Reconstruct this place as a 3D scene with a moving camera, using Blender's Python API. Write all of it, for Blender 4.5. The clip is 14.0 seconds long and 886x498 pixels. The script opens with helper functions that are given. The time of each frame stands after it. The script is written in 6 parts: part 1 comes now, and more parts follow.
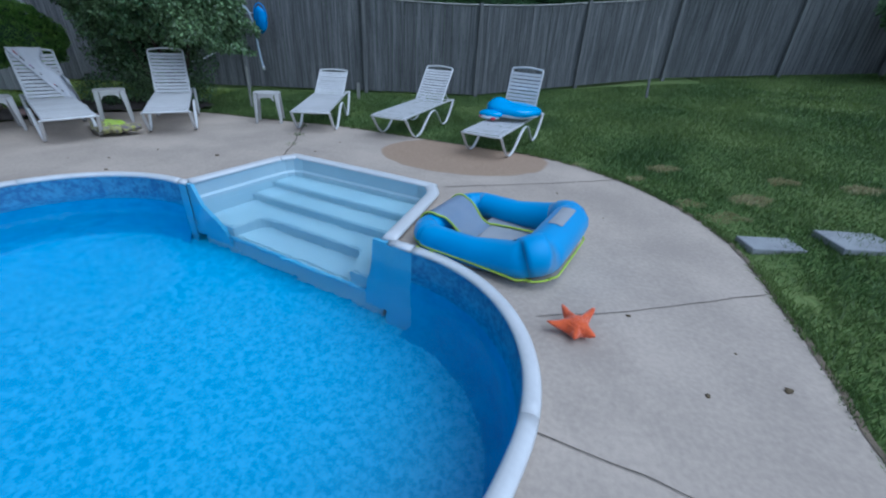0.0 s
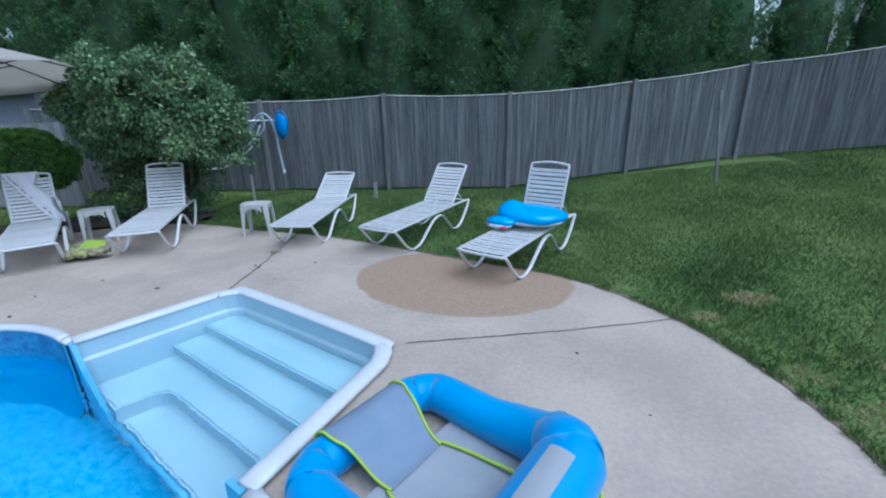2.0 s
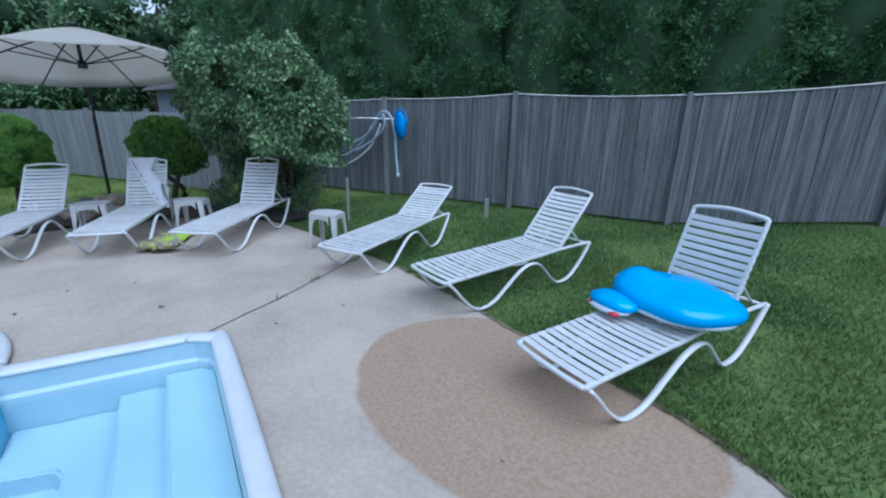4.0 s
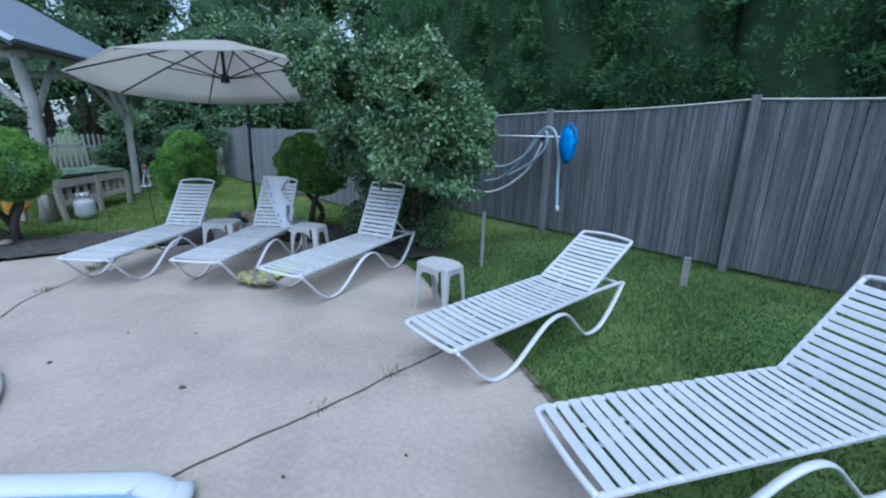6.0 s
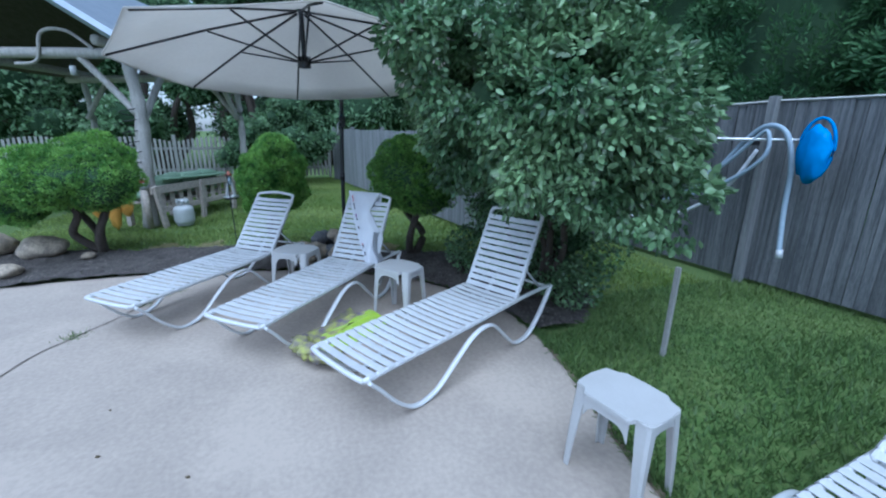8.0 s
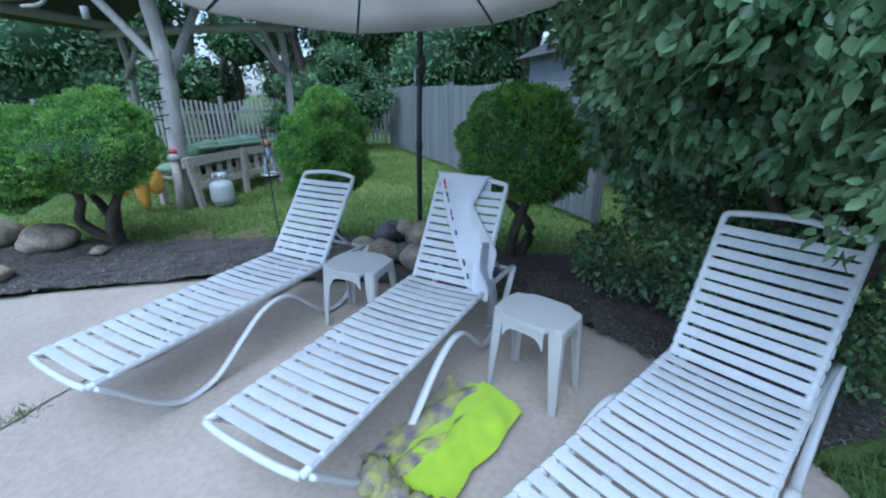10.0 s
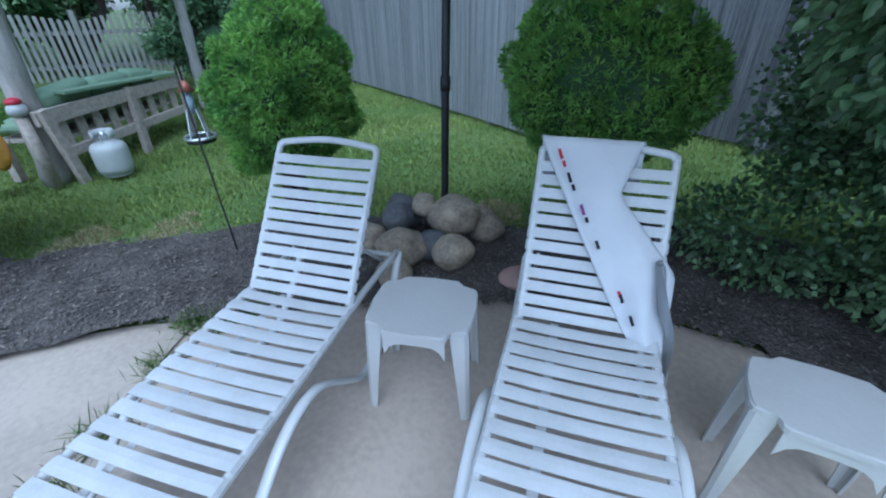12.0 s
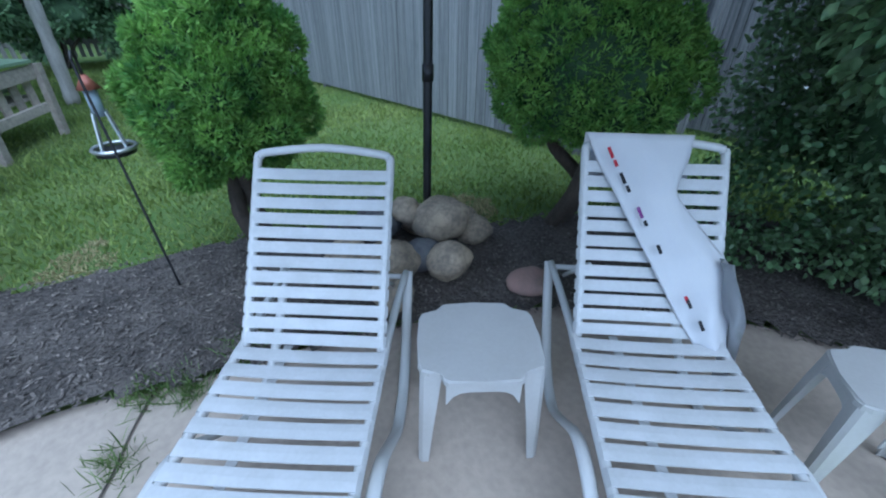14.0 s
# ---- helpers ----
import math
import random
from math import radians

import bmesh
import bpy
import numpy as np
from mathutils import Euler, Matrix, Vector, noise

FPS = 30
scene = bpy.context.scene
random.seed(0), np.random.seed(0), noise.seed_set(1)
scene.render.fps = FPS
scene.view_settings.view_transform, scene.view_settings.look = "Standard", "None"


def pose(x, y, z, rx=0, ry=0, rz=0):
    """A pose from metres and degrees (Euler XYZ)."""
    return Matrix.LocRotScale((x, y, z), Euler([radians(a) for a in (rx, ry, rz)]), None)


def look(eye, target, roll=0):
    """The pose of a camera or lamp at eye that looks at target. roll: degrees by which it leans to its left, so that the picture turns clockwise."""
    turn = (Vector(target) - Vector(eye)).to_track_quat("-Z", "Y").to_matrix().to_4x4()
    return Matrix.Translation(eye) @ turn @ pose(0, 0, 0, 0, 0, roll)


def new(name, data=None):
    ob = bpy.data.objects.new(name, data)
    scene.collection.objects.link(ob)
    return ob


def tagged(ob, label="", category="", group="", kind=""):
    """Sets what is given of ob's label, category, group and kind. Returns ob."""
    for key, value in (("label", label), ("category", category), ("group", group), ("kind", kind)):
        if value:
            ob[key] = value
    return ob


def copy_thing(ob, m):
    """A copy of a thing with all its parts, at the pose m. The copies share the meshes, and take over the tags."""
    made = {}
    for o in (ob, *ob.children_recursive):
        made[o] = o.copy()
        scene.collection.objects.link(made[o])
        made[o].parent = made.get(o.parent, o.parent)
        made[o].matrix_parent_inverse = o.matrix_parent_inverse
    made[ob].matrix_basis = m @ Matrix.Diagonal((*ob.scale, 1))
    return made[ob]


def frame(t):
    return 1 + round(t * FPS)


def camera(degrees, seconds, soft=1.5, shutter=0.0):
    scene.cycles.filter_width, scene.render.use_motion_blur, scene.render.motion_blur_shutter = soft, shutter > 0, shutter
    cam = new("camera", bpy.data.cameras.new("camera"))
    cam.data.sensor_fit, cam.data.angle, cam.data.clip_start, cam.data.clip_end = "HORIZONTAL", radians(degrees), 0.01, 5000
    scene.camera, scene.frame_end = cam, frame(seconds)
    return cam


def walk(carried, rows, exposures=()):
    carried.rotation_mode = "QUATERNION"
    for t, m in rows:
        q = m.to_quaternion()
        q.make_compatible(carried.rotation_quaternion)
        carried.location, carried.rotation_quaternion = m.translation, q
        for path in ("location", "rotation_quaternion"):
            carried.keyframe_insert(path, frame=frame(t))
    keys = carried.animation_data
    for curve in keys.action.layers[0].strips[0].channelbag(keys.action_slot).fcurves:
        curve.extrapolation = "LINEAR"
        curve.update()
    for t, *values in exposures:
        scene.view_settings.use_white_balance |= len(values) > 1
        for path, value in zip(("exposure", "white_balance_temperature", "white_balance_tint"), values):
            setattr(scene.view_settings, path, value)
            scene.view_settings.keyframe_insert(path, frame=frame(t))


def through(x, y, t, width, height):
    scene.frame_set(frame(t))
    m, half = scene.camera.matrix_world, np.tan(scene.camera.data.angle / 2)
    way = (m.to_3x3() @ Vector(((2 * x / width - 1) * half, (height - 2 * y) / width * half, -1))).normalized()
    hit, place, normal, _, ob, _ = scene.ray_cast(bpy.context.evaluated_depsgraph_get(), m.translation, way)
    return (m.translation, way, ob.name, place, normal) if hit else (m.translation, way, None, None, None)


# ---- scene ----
cam = camera(93.8, 14.0, soft=2.1)
PATH = [
    (0, (1.042, -0.68, 1.521), (0.951, 1.069, 0.554), 3.2),
    (0.5, (1.186, -0.354, 1.616), (1.301, 1.526, 0.943), 1.1),
    (0.6, (1.213, -0.299, 1.611), (1.341, 1.594, 0.977), 0.8),
    (1, (1.379, 0.022, 1.621), (1.404, 1.925, 1.007), -0.4),
    (1.5, (1.543, 0.425, 1.605), (1.352, 2.307, 0.954), -1.1),
    (2, (1.668, 0.906, 1.605), (1.242, 2.752, 0.962), -1.4),
    (2.2, (1.704, 1.091, 1.587), (1.192, 2.917, 0.951), -1.2),
    (4.3, (1.818, 3.008, 1.55), (0.626, 4.49, 0.932), 0.6),
    (4.5, (1.729, 3.188, 1.538), (0.469, 4.615, 0.925), 0.5),
    (5, (1.493, 3.584, 1.524), (0.086, 4.874, 0.929), 0.7),
    (5.5, (1.153, 3.905, 1.533), (-0.369, 5.068, 0.957), 0.8),
    (6, (0.786, 4.159, 1.525), (-0.852, 5.166, 0.975), 0.6),
    (6.5, (0.397, 4.353, 1.514), (-1.311, 5.24, 0.971), 0.5),
    (7, (-0.039, 4.52, 1.515), (-1.804, 5.292, 0.978), 0.5),
    (7.5, (-0.476, 4.651, 1.525), (-2.292, 5.298, 0.991), 0.4),
    (8, (-0.921, 4.722, 1.513), (-2.761, 5.281, 0.966), 0.3),
    (8.5, (-1.346, 4.756, 1.505), (-3.211, 5.201, 0.934), -0.1),
    (9, (-1.762, 4.741, 1.486), (-3.627, 5.108, 0.865), -0.0),
    (9.2, (-1.94, 4.735, 1.444), (-3.801, 5.088, 0.8), -0.3),
    (11.3, (-3.581, 4.261, 1.397), (-5.32, 4.644, 0.486), -0.4),
    (11.5, (-3.736, 4.246, 1.396), (-5.435, 4.677, 0.434), -1.0),
    (12, (-3.975, 4.093, 1.368), (-5.576, 4.709, 0.341), -1.4),
    (12.5, (-4.152, 3.929, 1.367), (-5.638, 4.719, 0.287), -1.7),
    (13, (-4.326, 3.859, 1.361), (-5.694, 4.806, 0.25), -0.8),
    (13.5, (-4.381, 3.845, 1.37), (-5.692, 4.873, 0.262), -0.2),
    (14, (-4.446, 3.804, 1.355), (-5.815, 4.774, 0.266), 0.3),
]
walk(cam, [(t, look(eye, target, roll)) for t, eye, target, roll in PATH], [(0.0, 0.08, 5000, 6), (0.6, 0.55, 5050, 6), (2.0, 0.48, 5000, 6), (5.0, 0.5, 4850, 6), (9.0, 0.74, 4700, 5), (11.5, 0.77, 4720, 4), (14.0, 0.78, 4720, 4)])

# ---- sky and light: an overcast evening ----
world = bpy.data.worlds.new("evening_sky")
scene.world = world
world.use_nodes = True
wn = world.node_tree.nodes
wl = world.node_tree.links
wn.clear()
w_out = wn.new("ShaderNodeOutputWorld")
w_bg = wn.new("ShaderNodeBackground")
w_sky = wn.new("ShaderNodeTexSky")
w_sky.sky_type = "NISHITA"
w_sky.sun_disc = False
w_sky.sun_elevation = radians(62)
w_sky.sun_rotation = radians(120)
w_sky.air_density, w_sky.dust_density, w_sky.ozone_density = 1.0, 1.5, 1.5
w_bg.inputs["Strength"].default_value = 0.12
w_soft = wn.new("ShaderNodeHueSaturation")
w_soft.inputs["Saturation"].default_value = 0.36
wl.new(w_sky.outputs[0], w_soft.inputs["Color"])
wl.new(w_soft.outputs[0], w_bg.inputs["Color"])
wl.new(w_bg.outputs[0], w_out.inputs["Surface"])

sun_data = bpy.data.lights.new("sun", "SUN")
sun_data.energy, sun_data.angle, sun_data.color = 1.5, radians(60), (1.0, 0.98, 0.95)
sun_ob = new("sun", sun_data)
sun_ob.matrix_world = look((12, -1, 24), (0, 4, 0))


# ---- materials ----
def material(name, base, rough=0.6, metal=0.0, second=None, scale=6.0, detail_scale=60.0, mix=0.5, bump=0.15, bump_dist=0.01,
             spec=0.5, stretch=(1, 1, 1), vary=0.0, island=0.0, transmission=0.0, sheen=0.0, coat=0.0):
    """A principled surface with a broad and a fine variation, and a fine relief."""
    m = bpy.data.materials.new(name)
    m.use_nodes = True
    n, l = m.node_tree.nodes, m.node_tree.links
    b = n["Principled BSDF"]
    b.inputs["Roughness"].default_value = rough
    b.inputs["Metallic"].default_value = metal
    b.inputs["Specular IOR Level"].default_value = spec
    b.inputs["Sheen Weight"].default_value = sheen
    b.inputs["Coat Weight"].default_value = coat
    second = second or tuple(c * 0.8 for c in base)
    co = n.new("ShaderNodeTexCoord")
    mp = n.new("ShaderNodeMapping")
    mp.inputs["Scale"].default_value = stretch
    l.new(co.outputs["Object"], mp.inputs["Vector"])
    if vary:
        shift = n.new("ShaderNodeVectorMath")
        shift.operation = "MULTIPLY_ADD"
        shift.inputs[1].default_value, shift.inputs[2].default_value = (31.0, 17.0, 23.0), (0, 0, 0)
        l.new(n.new("ShaderNodeObjectInfo").outputs["Random"], shift.inputs[0])
        l.new(shift.outputs[0], mp.inputs["Location"])
    big, fine = n.new("ShaderNodeTexNoise"), n.new("ShaderNodeTexNoise")
    big.inputs["Scale"].default_value, big.inputs["Detail"].default_value = scale, 5
    fine.inputs["Scale"].default_value, fine.inputs["Detail"].default_value = detail_scale, 4
    l.new(mp.outputs[0], big.inputs["Vector"])
    l.new(mp.outputs[0], fine.inputs["Vector"])
    ramp = n.new("ShaderNodeValToRGB")
    ramp.color_ramp.elements[0].position, ramp.color_ramp.elements[1].position = 0.32, 0.68
    ramp.color_ramp.elements[0].color, ramp.color_ramp.elements[1].color = (*base, 1), (*second, 1)
    add = n.new("ShaderNodeMath")
    add.operation = "MULTIPLY_ADD"
    add.inputs[1].default_value, add.inputs[2].default_value = mix, 0.5 - 0.5 * mix
    l.new(fine.outputs["Fac"], add.inputs[0])
    both = n.new("ShaderNodeMath")
    both.operation = "ADD"
    half = n.new("ShaderNodeMath")
    half.operation = "SUBTRACT"
    half.inputs[1].default_value = 0.5
    l.new(big.outputs["Fac"], both.inputs[0])
    l.new(add.outputs[0], half.inputs[0])
    l.new(half.outputs[0], both.inputs[1])
    l.new(both.outputs[0], ramp.inputs["Fac"])
    colour = ramp.outputs[0]
    if vary or island:
        hsv = n.new("ShaderNodeHueSaturation")
        if vary:
            src = n.new("ShaderNodeObjectInfo").outputs["Random"]
        else:
            src = n.new("ShaderNodeNewGeometry").outputs["Random Per Island"]
        k = n.new("ShaderNodeMath")
        k.operation = "MULTIPLY_ADD"
        k.inputs[1].default_value, k.inputs[2].default_value = 2 * (vary or island), 1 - (vary or island)
        l.new(src, k.inputs[0])
        l.new(k.outputs[0], hsv.inputs["Value"])
        l.new(colour, hsv.inputs["Color"])
        colour = hsv.outputs[0]
    l.new(colour, b.inputs["Base Color"])
    if bump:
        bp = n.new("ShaderNodeBump")
        bp.inputs["Strength"].default_value, bp.inputs["Distance"].default_value = bump, bump_dist
        l.new(fine.outputs["Fac"], bp.inputs["Height"])
        l.new(bp.outputs[0], b.inputs["Normal"])
    return m


def leaf_material(name, base, second, gloss=0.45, island=0.35, through=0.25, scale=1.6):
    m = material(name, base, gloss, second=second, scale=scale, detail_scale=30, island=island, bump=0)
    n, l = m.node_tree.nodes, m.node_tree.links
    b = n["Principled BSDF"]
    src = b.inputs["Base Color"].links[0].from_socket
    tr = n.new("ShaderNodeBsdfTranslucent")
    mx = n.new("ShaderNodeMixShader")
    mx.inputs[0].default_value = through
    l.new(src, tr.inputs["Color"])
    l.new(b.outputs[0], mx.inputs[1])
    l.new(tr.outputs[0], mx.inputs[2])
    l.new(mx.outputs[0], n["Material Output"].inputs["Surface"])
    return m


CONCRETE = material("brushed_concrete", (0.47, 0.40, 0.335), 0.85, second=(0.345, 0.295, 0.25), scale=1.3, detail_scale=35, mix=0.55, bump=0.45, bump_dist=0.004)
LAWN = material("lawn_soil", (0.08, 0.145, 0.03), 0.95, second=(0.14, 0.19, 0.055), scale=0.7, detail_scale=22, mix=0.9, bump=0.8, bump_dist=0.03)
BLADE = leaf_material("grass_blade", (0.068, 0.13, 0.036), (0.17, 0.245, 0.068), 0.6, 0.4, 0.3, 0.7)
# yellower copy of the grass, lightened to paint in the west lawn's brighter light
LIT_BLADE = leaf_material("lit_yellow_grass_blade", (0.17, 0.25, 0.05), (0.31, 0.38, 0.11), 0.65, 0.35, 0.35, 0.9)
DRY_BLADE = leaf_material("dry_grass", (0.42, 0.37, 0.21), (0.34, 0.31, 0.15), 0.8, 0.3, 0.2)
MULCH = material("bark_mulch", (0.06, 0.053, 0.05), 0.95, second=(0.125, 0.11, 0.10), scale=5, detail_scale=60, mix=1.2, bump=1.0, bump_dist=0.02)
CHIP = material("mulch_chip", (0.07, 0.06, 0.055), 0.95, second=(0.18, 0.158, 0.142), scale=30, island=0.6, bump=0.3)
BOARD = material("weathered_board", (0.07, 0.075, 0.08), 0.9, second=(0.185, 0.19, 0.195), scale=5, detail_scale=70, mix=0.9, bump=0.6, bump_dist=0.004, stretch=(6, 6, 0.4), vary=0.18)
PALE_BOARD = material("silvered_board", (0.17, 0.18, 0.19), 0.9, second=(0.30, 0.305, 0.31), scale=5, detail_scale=70, mix=0.9, bump=0.5, bump_dist=0.004, stretch=(6, 6, 0.22), vary=0.12)
POST_WOOD = material("weathered_post", (0.13, 0.135, 0.14), 0.9, second=(0.225, 0.23, 0.23), scale=9, detail_scale=70, mix=0.9, bump=0.5, bump_dist=0.004, stretch=(4, 4, 0.35), vary=0.12)
SILVER_PICKET = material("silvered_picket", (0.25, 0.25, 0.235), 0.9, second=(0.37, 0.365, 0.34), scale=7, detail_scale=60, mix=0.9, bump=0.4, stretch=(4, 4, 0.4), vary=0.15)
CAP_WOOD = material("bleached_cap", (0.5, 0.5, 0.48), 0.85, second=(0.36, 0.36, 0.35), scale=5)
LOG_WOOD = material("silvered_log", (0.50, 0.48, 0.45), 0.9, second=(0.36, 0.34, 0.31), scale=6, detail_scale=50, mix=0.9, bump=0.7, bump_dist=0.01, stretch=(4, 4, 0.5))
OLD_WOOD = material("old_lumber", (0.50, 0.44, 0.38), 0.9, second=(0.34, 0.30, 0.26), scale=8, detail_scale=60, mix=0.8, bump=0.4, stretch=(3, 3, 3), vary=0.15)
WHITE_PAINT = material("white_powder_coat", (0.63, 0.64, 0.65), 0.35, second=(0.59, 0.60, 0.61), scale=5, detail_scale=90, bump=0.05, coat=0.2)
STRAP = material("white_vinyl_strap", (0.59, 0.60, 0.62), 0.5, second=(0.52, 0.53, 0.54), scale=9, detail_scale=90, bump=0.08, vary=0.05)
RESIN = material("white_resin", (0.50, 0.495, 0.49), 0.5, second=(0.45, 0.445, 0.435), scale=4, detail_scale=80, bump=0.08, bump_dist=0.003)
COPING = material("white_coping", (0.62, 0.64, 0.66), 0.35, second=(0.55, 0.57, 0.59), scale=3, detail_scale=40, bump=0.05)
ACRYLIC = material("step_acrylic", (0.41, 0.55, 0.62), 0.3, second=(0.37, 0.51, 0.59), scale=2, detail_scale=60, bump=0.04)
LINER_WALL = material("pool_liner_wall", (0.03, 0.32, 0.60), 0.4, second=(0.022, 0.26, 0.53), scale=7, detail_scale=25, mix=0.9, bump=0.1)
LINER_BAND = material("pool_liner_border", (0.10, 0.30, 0.50), 0.4, second=(0.05, 0.16, 0.34), scale=10, detail_scale=28, mix=1.2, bump=0.05)
LINER_FLOOR = material("pool_liner_floor", (0.028, 0.32, 0.60), 0.4, second=(0.085, 0.44, 0.72), scale=14, detail_scale=34, mix=1.3, bump=0.1)
CANVAS = leaf_material("umbrella_canvas", (0.74, 0.71, 0.66), (0.68, 0.65, 0.60), 0.85, 0.0, 0.64)
DARK_METAL = material("dark_metal", (0.035, 0.036, 0.04), 0.45, metal=0.6, second=(0.05, 0.05, 0.055), scale=8)
RAFT_BLUE = material("raft_fabric", (0.01, 0.26, 0.62), 0.55, second=(0.015, 0.30, 0.67), scale=3, detail_scale=140, bump=0.12, bump_dist=0.003, sheen=0.2)
FLOAT_BLUE = material("shiny_blue_vinyl", (0.0, 0.30, 0.72), 0.34, second=(0.0, 0.35, 0.78), scale=4, detail_scale=14, bump=0.12, bump_dist=0.02, coat=0.3)
FLOAT_WHITE = material("white_vinyl", (0.62, 0.70, 0.78), 0.3, second=(0.55, 0.64, 0.74), scale=5)
RED = material("red_vinyl", (0.5, 0.03, 0.06), 0.4)
MESH_GREY = material("grey_net", (0.34, 0.36, 0.39), 0.8, second=(0.28, 0.31, 0.35), scale=5, detail_scale=220, bump=0.4, bump_dist=0.002)
MESH_BLUE = material("pale_blue_net", (0.42, 0.52, 0.65), 0.75, second=(0.35, 0.46, 0.61), scale=5, detail_scale=220, bump=0.4, bump_dist=0.002)
LIME = material("lime_piping", (0.45, 0.62, 0.06), 0.7)
LIME_TOWEL = material("lime_terry", (0.42, 0.60, 0.02), 0.95, second=(0.36, 0.52, 0.02), scale=10, detail_scale=200, bump=0.6, bump_dist=0.004, sheen=0.3)
PURPLE_TOWEL = material("printed_terry", (0.16, 0.12, 0.20), 0.95, second=(0.42, 0.44, 0.10), scale=14, detail_scale=200, mix=0.4, bump=0.6, bump_dist=0.004)
WHITE_TOWEL = material("white_cotton", (0.66, 0.67, 0.70), 0.95, second=(0.60, 0.61, 0.65), scale=6, detail_scale=260, bump=0.3, bump_dist=0.002, sheen=0.2)
BLACK_PRINT = material("black_print", (0.02, 0.02, 0.025), 0.9)
RED_PRINT = material("red_print", (0.45, 0.03, 0.05), 0.9)
PURPLE_PRINT = material("purple_print", (0.22, 0.06, 0.25), 0.9)
ORANGE = material("orange_plush", (0.75, 0.13, 0.03), 0.95, second=(0.62, 0.09, 0.02), scale=20, detail_scale=160, bump=0.8, bump_dist=0.008, sheen=0.4)
CREAM = material("cream_plush", (0.6, 0.5, 0.36), 0.95, scale=20, detail_scale=160, bump=0.8)
YELLOW = material("yellow_fabric", (0.75, 0.42, 0.08), 0.7, second=(0.66, 0.33, 0.05), scale=6)
ROCK = material("field_stone", (0.44, 0.365, 0.27), 0.85, second=(0.24, 0.205, 0.165), scale=11, detail_scale=45, mix=0.9, bump=0.5, bump_dist=0.01, vary=0.25)
GREY_ROCK = material("grey_stone", (0.14, 0.145, 0.15), 0.85, second=(0.09, 0.09, 0.1), scale=9, detail_scale=45, mix=0.9, bump=0.5, bump_dist=0.01, vary=0.2)
PINK_ROCK = material("pink_stone", (0.40, 0.26, 0.23), 0.85, second=(0.30, 0.22, 0.2), scale=8, detail_scale=45, bump=0.5)
SLAB_STONE = material("grey_flagstone", (0.31, 0.325, 0.34), 0.85, second=(0.24, 0.25, 0.265), scale=4, detail_scale=40, bump=0.4)
BARK = material("shrub_bark", (0.10, 0.08, 0.065), 0.95, second=(0.06, 0.05, 0.04), scale=10, detail_scale=60, mix=0.9, bump=0.9, bump_dist=0.01, stretch=(3, 3, 0.6))
LILAC_LEAF = leaf_material("lilac_leaf", (0.065, 0.135, 0.055), (0.23, 0.34, 0.165), 0.32, 0.55, 0.22)
CEDAR_LEAF = leaf_material("cedar_spray", (0.085, 0.21, 0.04), (0.30, 0.50, 0.10), 0.7, 0.3, 0.35, 7.0)
HEDGE_LEAF = leaf_material("arborvitae_spray", (0.06, 0.145, 0.058), (0.125, 0.24, 0.09), 0.75, 0.35, 0.2)
TREE_LEAF = leaf_material("tree_leaf", (0.12, 0.21, 0.10), (0.21, 0.33, 0.16), 0.6, 0.45, 0.3)
# dark green that paints the shade deep inside the crowns
SHADE_CORE = material("foliage_shade_core", (0.03, 0.065, 0.03), 0.95, second=(0.05, 0.095, 0.042), scale=6, detail_scale=30, bump=0.8)
TANK_WHITE = material("tank_enamel", (0.5, 0.52, 0.52), 0.45, second=(0.42, 0.44, 0.44), scale=6)
CUSHION = material("green_cushion", (0.30, 0.42, 0.29), 0.9, second=(0.24, 0.34, 0.23), scale=5, detail_scale=160, bump=0.2)
ROOF_METAL = material("roof_metal", (0.30, 0.34, 0.39), 0.5, metal=0.4, second=(0.25, 0.29, 0.34), scale=3)
UNDER_ROOF = material("roof_boards", (0.10, 0.085, 0.075), 0.9, second=(0.07, 0.06, 0.05), scale=6, stretch=(1, 4, 1))
SIDING = material("house_siding", (0.30, 0.33, 0.38), 0.7, second=(0.27, 0.30, 0.35), scale=2)
TRIM = material("white_trim", (0.7, 0.7, 0.7), 0.5)
SHINGLE = material("grey_shingle", (0.16, 0.16, 0.17), 0.9, second=(0.22, 0.22, 0.23), scale=6, detail_scale=50, bump=0.4)
GLASS_DARK = material("dark_window", (0.02, 0.025, 0.03), 0.08, spec=0.8, bump=0)
HOSE = material("grey_blue_hose", (0.36, 0.44, 0.52), 0.5, second=(0.30, 0.38, 0.46), scale=30, detail_scale=90, bump=0.3)
HOSE_WHITE = material("white_hose", (0.62, 0.65, 0.68), 0.5, scale=30)
NET_BLUE = material("blue_skimmer_net", (0.0, 0.25, 0.68), 0.5, second=(0.0, 0.2, 0.6), scale=20, detail_scale=180, bump=0.4)
ALU = material("aluminium_pole", (0.72, 0.74, 0.76), 0.3, metal=0.8)
EARTH = material("joint_dirt", (0.06, 0.052, 0.042), 0.95, second=(0.10, 0.085, 0.07), scale=20, detail_scale=90)
COPPER = material("copper_red", (0.35, 0.13, 0.09), 0.5, metal=0.3)
CHEEK = material("pale_blue_panel", (0.16, 0.45, 0.66), 0.35, second=(0.12, 0.40, 0.62), scale=3)
DIRT = material("dry_soil", (0.20, 0.155, 0.11), 0.95, second=(0.12, 0.10, 0.07), scale=9, detail_scale=70, bump=0.5)
LEAF_LITTER = material("dead_leaf", (0.12, 0.09, 0.05), 0.9)


